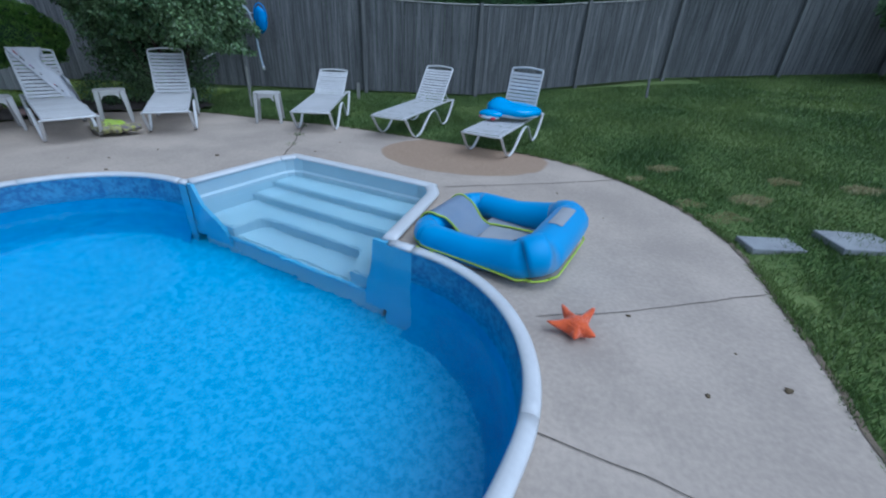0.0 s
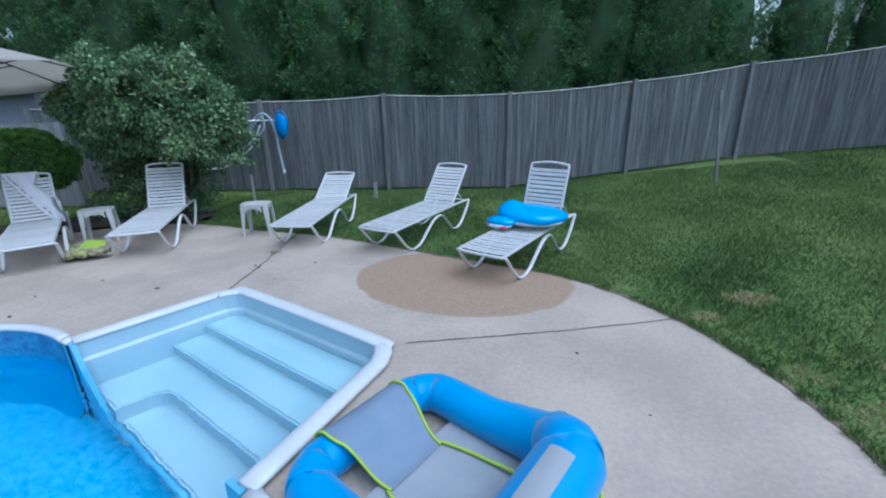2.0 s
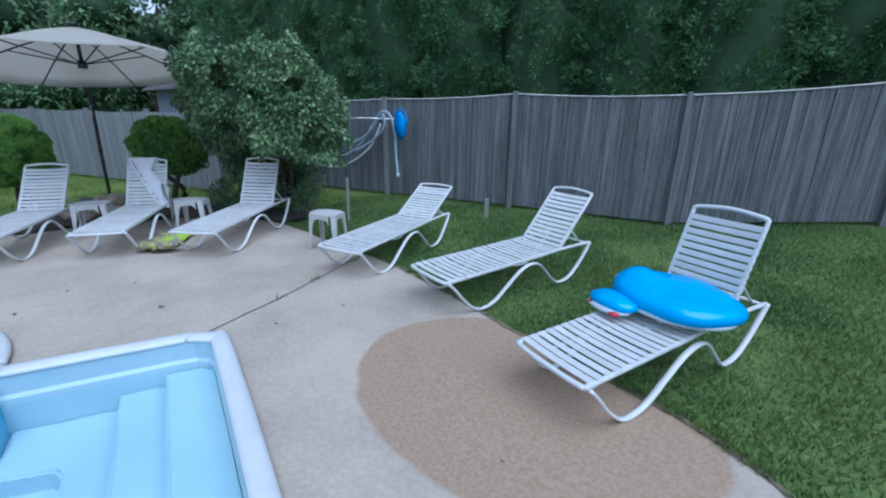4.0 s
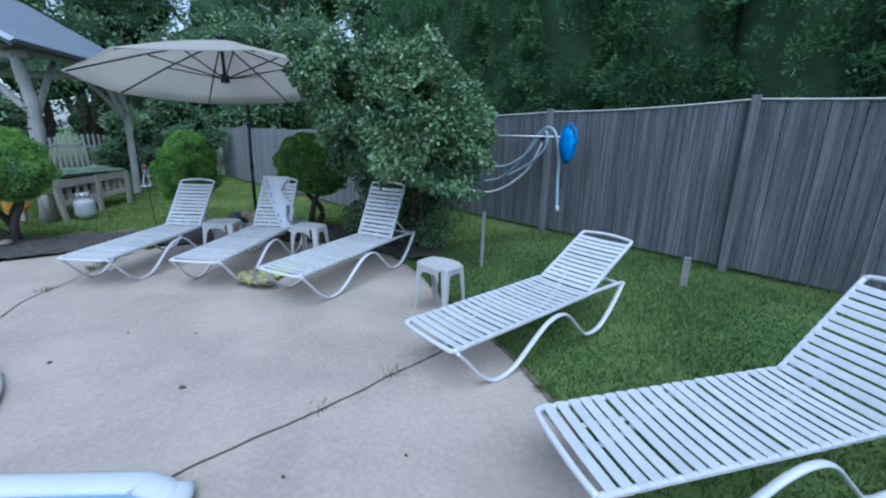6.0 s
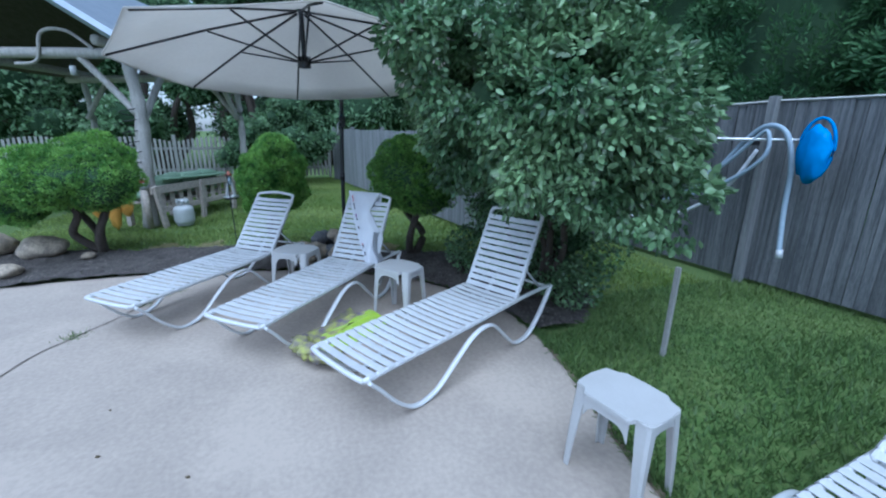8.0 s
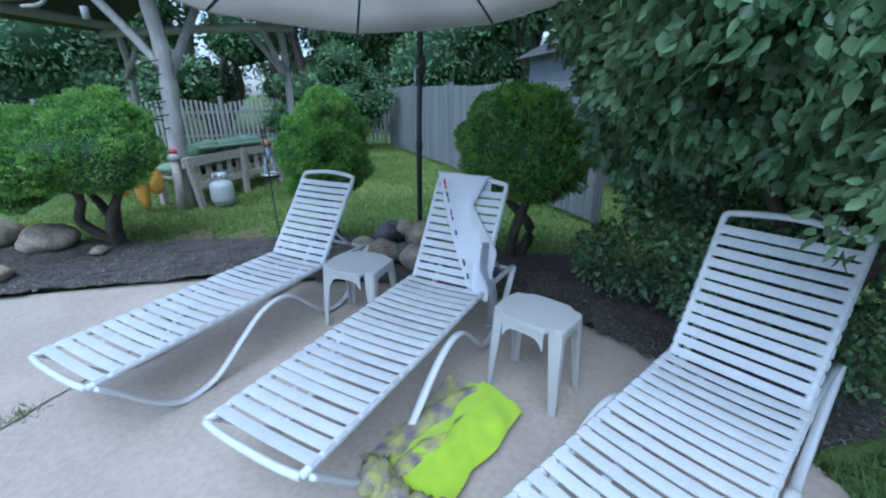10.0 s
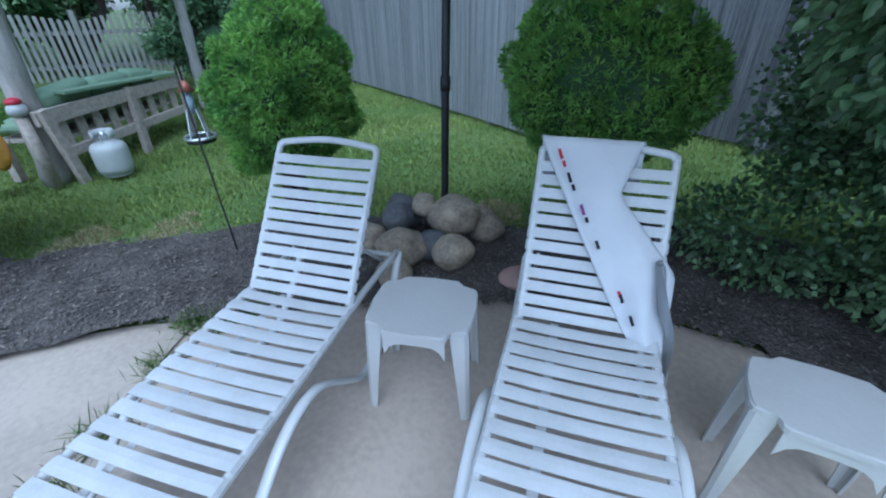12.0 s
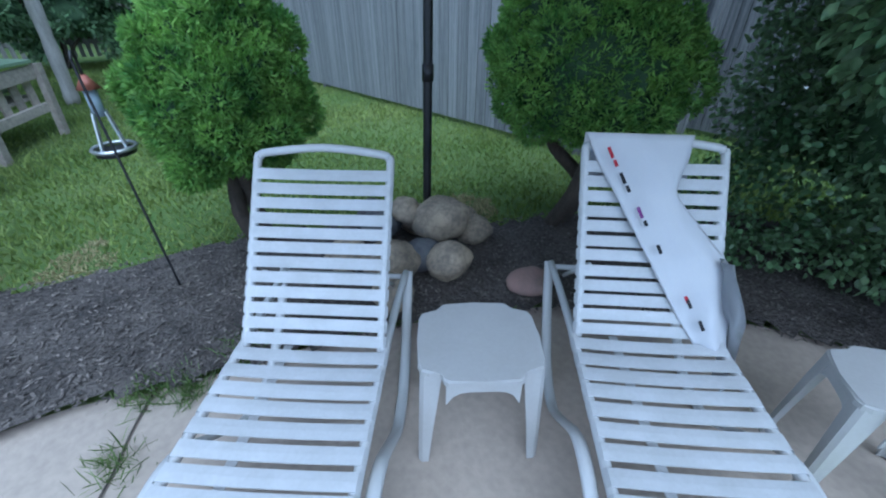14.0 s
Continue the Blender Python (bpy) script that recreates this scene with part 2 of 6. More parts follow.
def add_stain(m):
    """A round tan patch of rough concrete, with a sharp uneven border, and paler scuffs round about."""
    n, l = m.node_tree.nodes, m.node_tree.links
    b = n["Principled BSDF"]
    src = b.inputs["Base Color"].links[0].from_socket
    geo = n.new("ShaderNodeTexCoord")
    mp = n.new("ShaderNodeMapping")
    mp.vector_type = "TEXTURE"
    mp.inputs["Location"].default_value = (0.97, 4.78, 0)
    mp.inputs["Scale"].default_value = (1.10, 0.88, 1)
    l.new(geo.outputs["Object"], mp.inputs["Vector"])
    flat = n.new("ShaderNodeVectorMath")
    flat.operation = "MULTIPLY"
    flat.inputs[1].default_value = (1, 1, 0)
    l.new(mp.outputs[0], flat.inputs[0])
    ln = n.new("ShaderNodeVectorMath")
    ln.operation = "LENGTH"
    l.new(flat.outputs[0], ln.inputs[0])
    nz = n.new("ShaderNodeTexNoise")
    nz.inputs["Scale"].default_value, nz.inputs["Detail"].default_value = 3.0, 6
    l.new(geo.outputs["Object"], nz.inputs["Vector"])
    ad = n.new("ShaderNodeMath")
    ad.operation = "MULTIPLY_ADD"
    ad.inputs[1].default_value = 0.10
    l.new(nz.outputs["Fac"], ad.inputs[0])
    l.new(ln.outputs["Value"], ad.inputs[2])
    rp = n.new("ShaderNodeValToRGB")
    k = n.new("ShaderNodeMath")
    k.operation = "MULTIPLY"
    k.inputs[1].default_value = 0.9
    rp.color_ramp.elements[0].position, rp.color_ramp.elements[1].position = 0.925, 0.955
    rp.color_ramp.elements[0].color, rp.color_ramp.elements[1].color = (1, 1, 1, 1), (0, 0, 0, 1)
    l.new(ad.outputs[0], k.inputs[0])
    l.new(k.outputs[0], rp.inputs["Fac"])
    grain = n.new("ShaderNodeTexNoise")
    grain.inputs["Scale"].default_value, grain.inputs["Detail"].default_value = 45, 5
    l.new(geo.outputs["Object"], grain.inputs["Vector"])
    gr = n.new("ShaderNodeValToRGB")
    gr.color_ramp.elements[0].position, gr.color_ramp.elements[1].position = 0.35, 0.7
    gr.color_ramp.elements[0].color, gr.color_ramp.elements[1].color = (0.285, 0.20, 0.135, 1), (0.375, 0.275, 0.195, 1)
    l.new(grain.outputs["Fac"], gr.inputs["Fac"])
    mx = n.new("ShaderNodeMix")
    mx.data_type = "RGBA"
    l.new(rp.outputs[0], mx.inputs["Factor"])
    l.new(src, mx.inputs["A"])
    l.new(gr.outputs[0], mx.inputs["B"])
    l.new(mx.outputs["Result"], b.inputs["Base Color"])


add_stain(CONCRETE)

WATER = bpy.data.materials.new("pool_water")
WATER.use_nodes = True
nn, ll = WATER.node_tree.nodes, WATER.node_tree.links
wb = nn["Principled BSDF"]
wb.inputs["Base Color"].default_value = (0.80, 0.96, 1.0, 1)
wb.inputs["Transmission Weight"].default_value = 1.0
wb.inputs["Roughness"].default_value = 0.02
wb.inputs["IOR"].default_value = 1.33
wt = nn.new("ShaderNodeTexNoise")
wt.inputs["Scale"].default_value, wt.inputs["Detail"].default_value = 7.0, 4
wc = nn.new("ShaderNodeTexCoord")
ll.new(wc.outputs["Object"], wt.inputs["Vector"])
wbp = nn.new("ShaderNodeBump")
wbp.inputs["Strength"].default_value, wbp.inputs["Distance"].default_value = 0.2, 0.03
ll.new(wt.outputs["Fac"], wbp.inputs["Height"])
ll.new(wbp.outputs[0], wb.inputs["Normal"])


# ---- building helpers ----
def part(name, bm, mat, parent=None, label="", smooth=False):
    """Links a bmesh as one mesh object, under a thing or a part if one is given."""
    me = bpy.data.meshes.new(name)
    bm.to_mesh(me)
    bm.free()
    return link_mesh(name, me, mat, parent, label, smooth)


def link_mesh(name, me, mat, parent=None, label="", smooth=False):
    if mat is not None and not me.materials:
        me.materials.append(mat)
    if smooth:
        me.polygons.foreach_set("use_smooth", [True] * len(me.polygons))
    ob = new(name, me)
    if parent is not None:
        ob.parent = parent
    if label:
        ob["label"] = label
    return ob


def thing(name, label, category, group="", kind="", at=None):
    ob = tagged(new(name), label, category, group, kind)
    if at is not None:
        ob.matrix_basis = at
    return ob


def box(bm, cx, cy, cz, sx, sy, sz, m=None, bevel=0.0):
    t = Matrix.Translation((cx, cy, cz)) @ Matrix.Diagonal((sx, sy, sz, 1))
    r = bmesh.ops.create_cube(bm, size=1.0, matrix=(m or Matrix()) @ t)
    if bevel:
        es = {e for v in r["verts"] for e in v.link_edges}
        bmesh.ops.bevel(bm, geom=list(es), offset=bevel, segments=2, affect="EDGES", profile=0.6)
    return bm


def boxed(cx, cy, cz, sx, sy, sz, m=None, bevel=0.0):
    return box(bmesh.new(), cx, cy, cz, sx, sy, sz, m, bevel)


def spline(points, steps=8, closed=False):
    """A smooth line through the points."""
    p = [Vector(q) for q in points]
    n = len(p)
    out = []
    for i in range(n if closed else n - 1):
        a = p[(i - 1) % n] if closed or i else p[0]
        b, c = p[i], p[(i + 1) % n]
        d = p[(i + 2) % n] if closed or i + 2 < n else p[-1]
        for k in range(steps):
            t = k / steps
            out.append(0.5 * ((2 * b) + (c - a) * t + (2 * a - 5 * b + 4 * c - d) * t * t + (3 * b - a - 3 * c + d) * t ** 3))
    if not closed:
        out.append(p[-1])
    return out


def tube(bm, points, r=0.01, segs=8, closed=False, flat=1.0, up=(0, 0, 1), radii=None):
    """Sweeps a round or flattened section along the points. flat: the section's size along its second axis."""
    p = [Vector(q) for q in points]
    n = len(p)
    rings = []
    upv = Vector(up)
    for i in range(n):
        if closed:
            t = p[(i + 1) % n] - p[i - 1]
        else:
            t = p[min(i + 1, n - 1)] - p[max(i - 1, 0)]
        t.normalize()
        side = t.cross(upv)
        if side.length < 1e-4:
            side = t.cross(Vector((1, 0, 0)))
        side.normalize()
        over = side.cross(t).normalized()
        ri = radii[i] if radii else r
        rings.append([bm.verts.new(p[i] + side * (ri * math.cos(a)) + over * (ri * flat * math.sin(a)))
                      for a in (2 * math.pi * k / segs for k in range(segs))])
    for i in range(n if closed else n - 1):
        a, b = rings[i], rings[(i + 1) % n]
        for k in range(segs):
            bm.faces.new((a[k], a[(k + 1) % segs], b[(k + 1) % segs], b[k]))
    if not closed:
        bm.faces.new(list(reversed(rings[0])))
        bm.faces.new(rings[-1])
    return bm


def tubed(points, r=0.01, segs=8, **kw):
    return tube(bmesh.new(), points, r, segs, **kw)


def prism(bm, outline, z0, z1):
    """An upright block over an outline, counter-clockwise from above."""
    lo = [bm.verts.new((x, y, z0)) for x, y in outline]
    hi = [bm.verts.new((x, y, z1)) for x, y in outline]
    n = len(lo)
    for i in range(n):
        bm.faces.new((lo[i], lo[(i + 1) % n], hi[(i + 1) % n], hi[i]))
    bm.faces.new(hi)
    bm.faces.new(list(reversed(lo)))
    return bm


def blob(bm, c, r, seed=0, rough=0.12, freq=2.0, sub=3):
    """An uneven rounded lump. r: its three half-sizes."""
    made = bmesh.ops.create_icosphere(bm, subdivisions=sub, radius=1.0)["verts"]
    for v in made:
        k = 1 + rough * noise.noise(v.co * freq + Vector((seed * 7.3, seed * 3.1, seed)))
        v.co = Vector((c[0] + v.co.x * r[0] * k, c[1] + v.co.y * r[1] * k, c[2] + v.co.z * r[2] * k))
    return bm


def cards(name, pts, nrm, length, width, mat, parent, rng, droop=0.0, spread=0.7, fold=0.0, label=""):
    """Many small leaves in one mesh: pts and the ways they grow out, with jittered size and turn."""
    n = len(pts)
    d = nrm + rng.normal(0, spread, (n, 3))
    d[:, 2] -= droop
    d /= np.linalg.norm(d, axis=1)[:, None] + 1e-9
    s = np.cross(d, rng.normal(0, 1, (n, 3)))
    s /= np.linalg.norm(s, axis=1)[:, None] + 1e-9
    u = np.cross(s, d)
    ln = (length * rng.uniform(0.6, 1.35, n))[:, None]
    wd = (width * rng.uniform(0.7, 1.3, n))[:, None]
    if fold:
        v = np.stack([pts, pts + d * ln * 0.35 + s * wd * 0.5 + u * wd * fold, pts + d * ln * 0.7 + s * wd * 0.38 + u * wd * fold,
                      pts + d * ln, pts + d * ln * 0.7 - s * wd * 0.38 + u * wd * fold, pts + d * ln * 0.35 - s * wd * 0.5 + u * wd * fold], 1)
        quad = np.array([[0, 1, 2, 3], [0, 3, 4, 5]])
        k = 6
    else:
        v = np.stack([pts - s * wd * 0.25, pts + s * wd * 0.25, pts + d * ln * 0.6 + s * wd * 0.5 + u * wd * 0.2, pts + d * ln], 1)
        quad = np.array([[0, 1, 2, 3]])
        k = 4
    faces = (np.arange(n)[:, None, None] * k + quad[None]).reshape(-1, 4)
    me = bpy.data.meshes.new(name)
    me.vertices.add(n * k)
    me.vertices.foreach_set("co", v.reshape(-1).astype(np.float32))
    me.loops.add(faces.size)
    me.loops.foreach_set("vertex_index", faces.reshape(-1).astype(np.int32))
    me.polygons.add(len(faces))
    me.polygons.foreach_set("loop_start", np.arange(0, faces.size, 4, dtype=np.int32))
    me.update(calc_edges=True)
    return link_mesh(name, me, mat, parent, label)


def on_lumps(lumps, n, rng, depth=0.15, keep=None):
    """n points near the outer skin of several ellipsoids, with the ways out."""
    lumps = np.array(lumps, float)
    area = (lumps[:, 3] * lumps[:, 4] + lumps[:, 4] * lumps[:, 5] + lumps[:, 3] * lumps[:, 5])
    out_p, out_n = [], []
    total = 0
    while total < n:
        i = rng.choice(len(lumps), n, p=area / area.sum())
        d = rng.normal(0, 1, (n, 3))
        d /= np.linalg.norm(d, axis=1)[:, None]
        c, r = lumps[i, :3], lumps[i, 3:6]
        p = c + d * r * (1 - depth * rng.random(n) ** 1.5)[:, None]
        inside = np.zeros(n, bool)
        for q in lumps:
            inside |= (((p - q[:3]) / q[3:6]) ** 2).sum(1) < (1 - depth * 1.3) ** 2
        ok = ~inside
        if keep is not None:
            ok &= keep(p)
        m = d / r
        m /= np.linalg.norm(m, axis=1)[:, None]
        out_p.append(p[ok])
        out_n.append(m[ok])
        total += ok.sum()
        if not ok.any():
            break
    return np.concatenate(out_p)[:n], np.concatenate(out_n)[:n]


def clumpy(freq, level):
    """A test that thins leaves out in soft patches, so that gaps and shade show between clumps."""
    def test(p):
        a = np.sin(p[:, 0] * freq + 1.3 * np.sin(p[:, 2] * freq * 0.8)) + np.sin(p[:, 1] * freq * 1.1 + 2.0 + np.sin(p[:, 0] * freq * 0.7)) + np.sin(p[:, 2] * freq * 1.2 + 1.0 + np.sin(p[:, 1] * freq))
        return a > level
    return test


def rise(x, y):
    """The lawn's height: level round the pool, climbing to the north-east."""
    k = 0.1 * max(0.0, x - 1.6 + 0.3 * (y - 8.0))
    return min(k, 1.25) - 0.05


def rot2(a):
    return math.cos(a), math.sin(a)

# ---- setting: ground, deck, pool ----
rng = np.random.default_rng(7)
PC = Vector((-0.96, 1.36))
PD = Vector((math.cos(radians(-22)), math.sin(radians(-22))))
PN = Vector((-PD.y, PD.x))


def pool_xy(u, v):
    q = PC + PD * u + PN * v
    return (q.x, q.y)


def pool_uv(x, y):
    q = Vector((x, y)) - PC
    return q.dot(PD), q.dot(PN)


def pool_arc(grow=0.0):
    """The pool's round, from the left end of the step bay to its right end, counter-clockwise."""
    r, s = 1.2 + grow, 1.8 + grow
    out = []
    for k in range(0, 13):
        a = radians(90 + 90 * k / 12)
        out.append((-1.3 + r * math.cos(a), r * math.sin(a)))
    for k in range(1, 13):
        a = radians(180 + 90 * k / 12)
        out.append((-1.3 + r * math.cos(a), s * math.sin(a)))
    for k in range(0, 12):
        a = radians(270 + 90 * k / 12)
        out.append((1.3 + r * math.cos(a), s * math.sin(a)))
    for k in range(0, 13):
        a = radians(90 * k / 12)
        out.append((1.3 + r * math.cos(a), r * math.sin(a)))
    return out


def bay(grow=0.0):
    """The step bay's three outer sides, from the pool's right to its left."""
    g = grow
    pts = [(1.07 + g, 1.2), (0.93 + g, 2.12), (0.89 + g, 2.26), (0.81 + g * 0.7, 2.37 + g * 0.7), (0.66, 2.415 + g), (-0.86, 2.40 + g), (-0.99 - g * 0.7, 2.35 + g * 0.7), (-1.06 - g, 2.24), (-1.09 - g, 2.1), (-1.2 - g, 1.2)]
    return pts


HOLE = [pool_xy(u, v) for u, v in bay(0.0) + [(-1.3, 1.2)] + pool_arc(0.0)[1:]]
DECK = [(2.6, -1.0), (2.94, 0.63), (3.05, 1.0), (3.2, 1.66), (3.3, 2.12), (3.36, 2.7), (3.25, 3.4), (2.83, 4.26), (2.05, 4.98), (1.2, 5.27),
        (0.55, 5.45), (0.0, 5.65), (-0.74, 5.87), (-1.4, 6.03), (-2.4, 6.15), (-3.2, 6.3), (-4.0, 6.3), (-4.6, 6.05), (-5.2, 5.6), (-5.6, 4.95),
        (-5.85, 4.3), (-6.0, 3.6), (-6.14, 3.1), (-6.12, 2.4), (-6.05, 1.4), (-5.9, 0.0), (-5.3, -1.6), (-4.0, -3.0), (-1.5, -3.6), (1.0, -3.2), (2.2, -2.4)]


def deck_z(x, y):
    """The deck falls slightly away from the pool."""
    u, v = pool_uv(x, y)
    d1 = math.hypot(max(abs(u) - 1.3, 0), v if v > 0 else v / 1.5) - 1.2
    d2 = math.hypot(max(u - 1.0, -1.1 - u, 0), max(v - 2.45, 0))
    return -0.032 * min(2.0, max(0.0, min(d1, d2)))


DECK_LINE = [(p.x, p.y) for p in spline([(x, y, 0) for x, y in DECK], 5, closed=True)]


def inside(outline, x, y):
    hit = False
    n = len(outline)
    for i in range(n):
        (x1, y1), (x2, y2) = outline[i], outline[i - 1]
        if (y1 > y) != (y2 > y) and x < (x2 - x1) * (y - y1) / (y2 - y1) + x1:
            hit = not hit
    return hit


def build_ground():
    fine_x, fine_y = np.arange(-18, 14.01, 0.4), np.arange(-8, 16.01, 0.4)
    xs = np.concatenate([[-600, -200, -80, -40, -25], fine_x, [20, 35, 70, 200, 600]])
    ys = np.concatenate([[-600, -200, -80, -40, -20, -12], fine_y, [22, 35, 70, 200, 600]])
    bm = bmesh.new()
    grid = [[bm.verts.new((x, y, rise(x, y) - 0.04 + 0.012 * noise.noise(Vector((x * 0.9, y * 0.9, 0))))) for y in ys] for x in xs]
    for i in range(len(xs) - 1):
        for j in range(len(ys) - 1):
            u, v = pool_uv((xs[i] + xs[i + 1]) / 2, (ys[j] + ys[j + 1]) / 2)
            if abs(u) < 3.0 and -2.3 < v < 2.9:
                continue
            bm.faces.new((grid[i][j], grid[i + 1][j], grid[i + 1][j + 1], grid[i][j + 1]))
    return tagged(part("ground", bm, LAWN, smooth=True), "mown green lawn that climbs towards the fence", "ground", kind="structure")


def build_deck():
    bm = bmesh.new()
    for loop in (DECK_LINE, HOLE):
        vs = [bm.verts.new((x, y, 0)) for x, y in loop]
        for i in range(len(vs)):
            bm.edges.new((vs[i - 1], vs[i]))
    bmesh.ops.triangle_fill(bm, edges=bm.edges[:], use_beauty=True)
    for k in range(4):
        long = [e for e in bm.edges if e.calc_length() > 0.45 and not e.is_boundary]
        if long:
            bmesh.ops.subdivide_edges(bm, edges=long, cuts=1)
        bmesh.ops.triangulate(bm, faces=[f for f in bm.faces if len(f.verts) > 3])
    bmesh.ops.recalc_face_normals(bm, faces=bm.faces[:])
    for f in bm.faces:
        if f.normal.z < 0:
            f.normal_flip()
    for v in bm.verts:
        v.co.z = deck_z(v.co.x, v.co.y)
        v.co.z += 0.003 * noise.noise(Vector((v.co.x, v.co.y, 0)) * 0.8)
    top = [bm.verts.new((x, y, deck_z(x, y))) for x, y in DECK_LINE]
    low = [bm.verts.new((x, y, -0.25)) for x, y in DECK_LINE]
    for i in range(len(top)):
        bm.faces.new((low[i - 1], low[i], top[i], top[i - 1]))
    return tagged(part("pavement", bm, CONCRETE), "tan brushed concrete pool deck with a brown round patch", "pavement", kind="structure")


ground = build_ground()
deck = build_deck()


def joint(points, width=0.012, mat=EARTH, name="joint"):
    """A dirt-filled joint or crack in the deck."""
    line = spline([(x, y, 0) for x, y in points], 10)
    bm = bmesh.new()
    left, right = [], []
    for i, p in enumerate(line):
        t = (line[min(i + 1, len(line) - 1)] - line[max(i - 1, 0)]).normalized()
        s = Vector((-t.y, t.x, 0))
        w = width * (0.6 + 0.6 * abs(noise.noise(p * 9)))
        q = p + s * 0.012 * noise.noise(p * 5)
        left.append(bm.verts.new((q.x + s.x * w / 2, q.y + s.y * w / 2, deck_z(q.x, q.y) + 0.006)))
        right.append(bm.verts.new((q.x - s.x * w / 2, q.y - s.y * w / 2, deck_z(q.x, q.y) + 0.006)))
    for i in range(len(line) - 1):
        bm.faces.new((right[i], right[i + 1], left[i + 1], left[i]))
    return part(name, bm, mat, deck)


joint([(-1.12, 3.86), (-1.17, 3.99), (-1.3, 4.63), (-1.48, 5.3), (-1.66, 6.02)], 0.018)
joint([(0.80, 3.40), (1.73, 3.77), (2.3, 4.02), (2.83, 4.26)], 0.012)
joint([(1.52, 1.34), (2.15, 1.51), (3.2, 1.9)], 0.007)
joint([(1.42, 0.52), (1.75, 0.41), (2.0, 0.31), (2.9, -0.1)], 0.008)
joint([(-3.1, 2.6), (-4.14, 2.7), (-4.53, 2.84), (-4.82, 2.98), (-5.4, 3.2), (-5.75, 3.34), (-6.05, 3.5)], 0.014)


edge = [p for p in DECK_LINE if p[0] > -3.4 and p[1] > -1.0]
joint(edge[::3], 0.05, DIRT, "soil_edge")


def build_pool():
    pool = thing("swimming_pool", "sunken pool with blue vinyl liner and white coping", "swimming pool", kind="structure")
    arc = pool_arc(-0.05)
    bm = bmesh.new()
    top = [bm.verts.new((*pool_xy(u, v), 0.02)) for u, v in arc]
    mid = [bm.verts.new((*pool_xy(u, v), -0.32)) for u, v in arc]
    for i in range(len(arc) - 1):
        bm.faces.new((top[i], top[i + 1], mid[i + 1], mid[i]))
    part("liner_border", bm, LINER_BAND, pool, "blue patterned liner border", True)
    bm = bmesh.new()
    top = [bm.verts.new((*pool_xy(u, v), -0.32)) for u, v in arc]
    low = [bm.verts.new((*pool_xy(u, v), -1.0)) for u, v in arc]
    cove = [bm.verts.new((*pool_xy(u * 0.955, v * 0.94), -1.14)) for u, v in arc]
    for i in range(len(arc) - 1):
        bm.faces.new((top[i], top[i + 1], low[i + 1], low[i]))
        bm.faces.new((low[i], low[i + 1], cove[i + 1], cove[i]))
    part("liner_wall", bm, LINER_WALL, pool, "plain blue liner wall", True)
    bm = bmesh.new()
    bm.faces.new([bm.verts.new((*pool_xy(u * 0.955, v * 0.94), -1.14)) for u, v in arc])
    for q in (((-1.32, 1.0), (1.32, 1.0), (1.32, 1.3), (-1.32, 1.3)),):
        bm.faces.new([bm.verts.new((*pool_xy(u, v), -1.138)) for u, v in q])
    part("liner_floor", bm, LINER_FLOOR, pool, "mottled bright blue liner floor")
    for u0, u1 in ((-1.31, -1.19), (1.06, 1.31)):
        bm = bmesh.new()
        bm.faces.new([bm.verts.new((*pool_xy(u, 1.153), z)) for u, z in ((u0, 0.02), (u1, 0.02), (u1, -1.14), (u0, -1.14))])
        part("liner_return", bm, CHEEK, pool, "pale blue flange strip")
    # coping in lengths that meet at small gaps
    line = [Vector((*pool_xy(u, v), 0.028)) for u, v in pool_arc(-0.015)]
    line = spline(line, 2)
    cut = len(line) // 5
    for k in range(5):
        seg = line[k * cut:(k + 1) * cut + 1] if k < 4 else line[4 * cut:]
        part("coping", tubed(seg, 0.046, 10, flat=0.55), COPING, pool, smooth=True)
    for u0, u1 in ((1.31, 1.10), (-1.31, -1.22)):
        part("coping", tubed([(*pool_xy(u0, 1.187), 0.028), (*pool_xy((u0 + u1) / 2, 1.19), 0.028), (*pool_xy(u1, 1.20), 0.026)], 0.046, 10, flat=0.55), COPING, pool, smooth=True)
    bm = bmesh.new()
    outline = [pool_xy(u, v) for u, v in bay(-0.04) + pool_arc(-0.05)]
    bm.faces.new([bm.verts.new((x, y, -0.155)) for x, y in outline])
    water = part("water", bm, WATER, pool, "clear still pool water")
    water.visible_shadow = False
    return pool


build_pool()


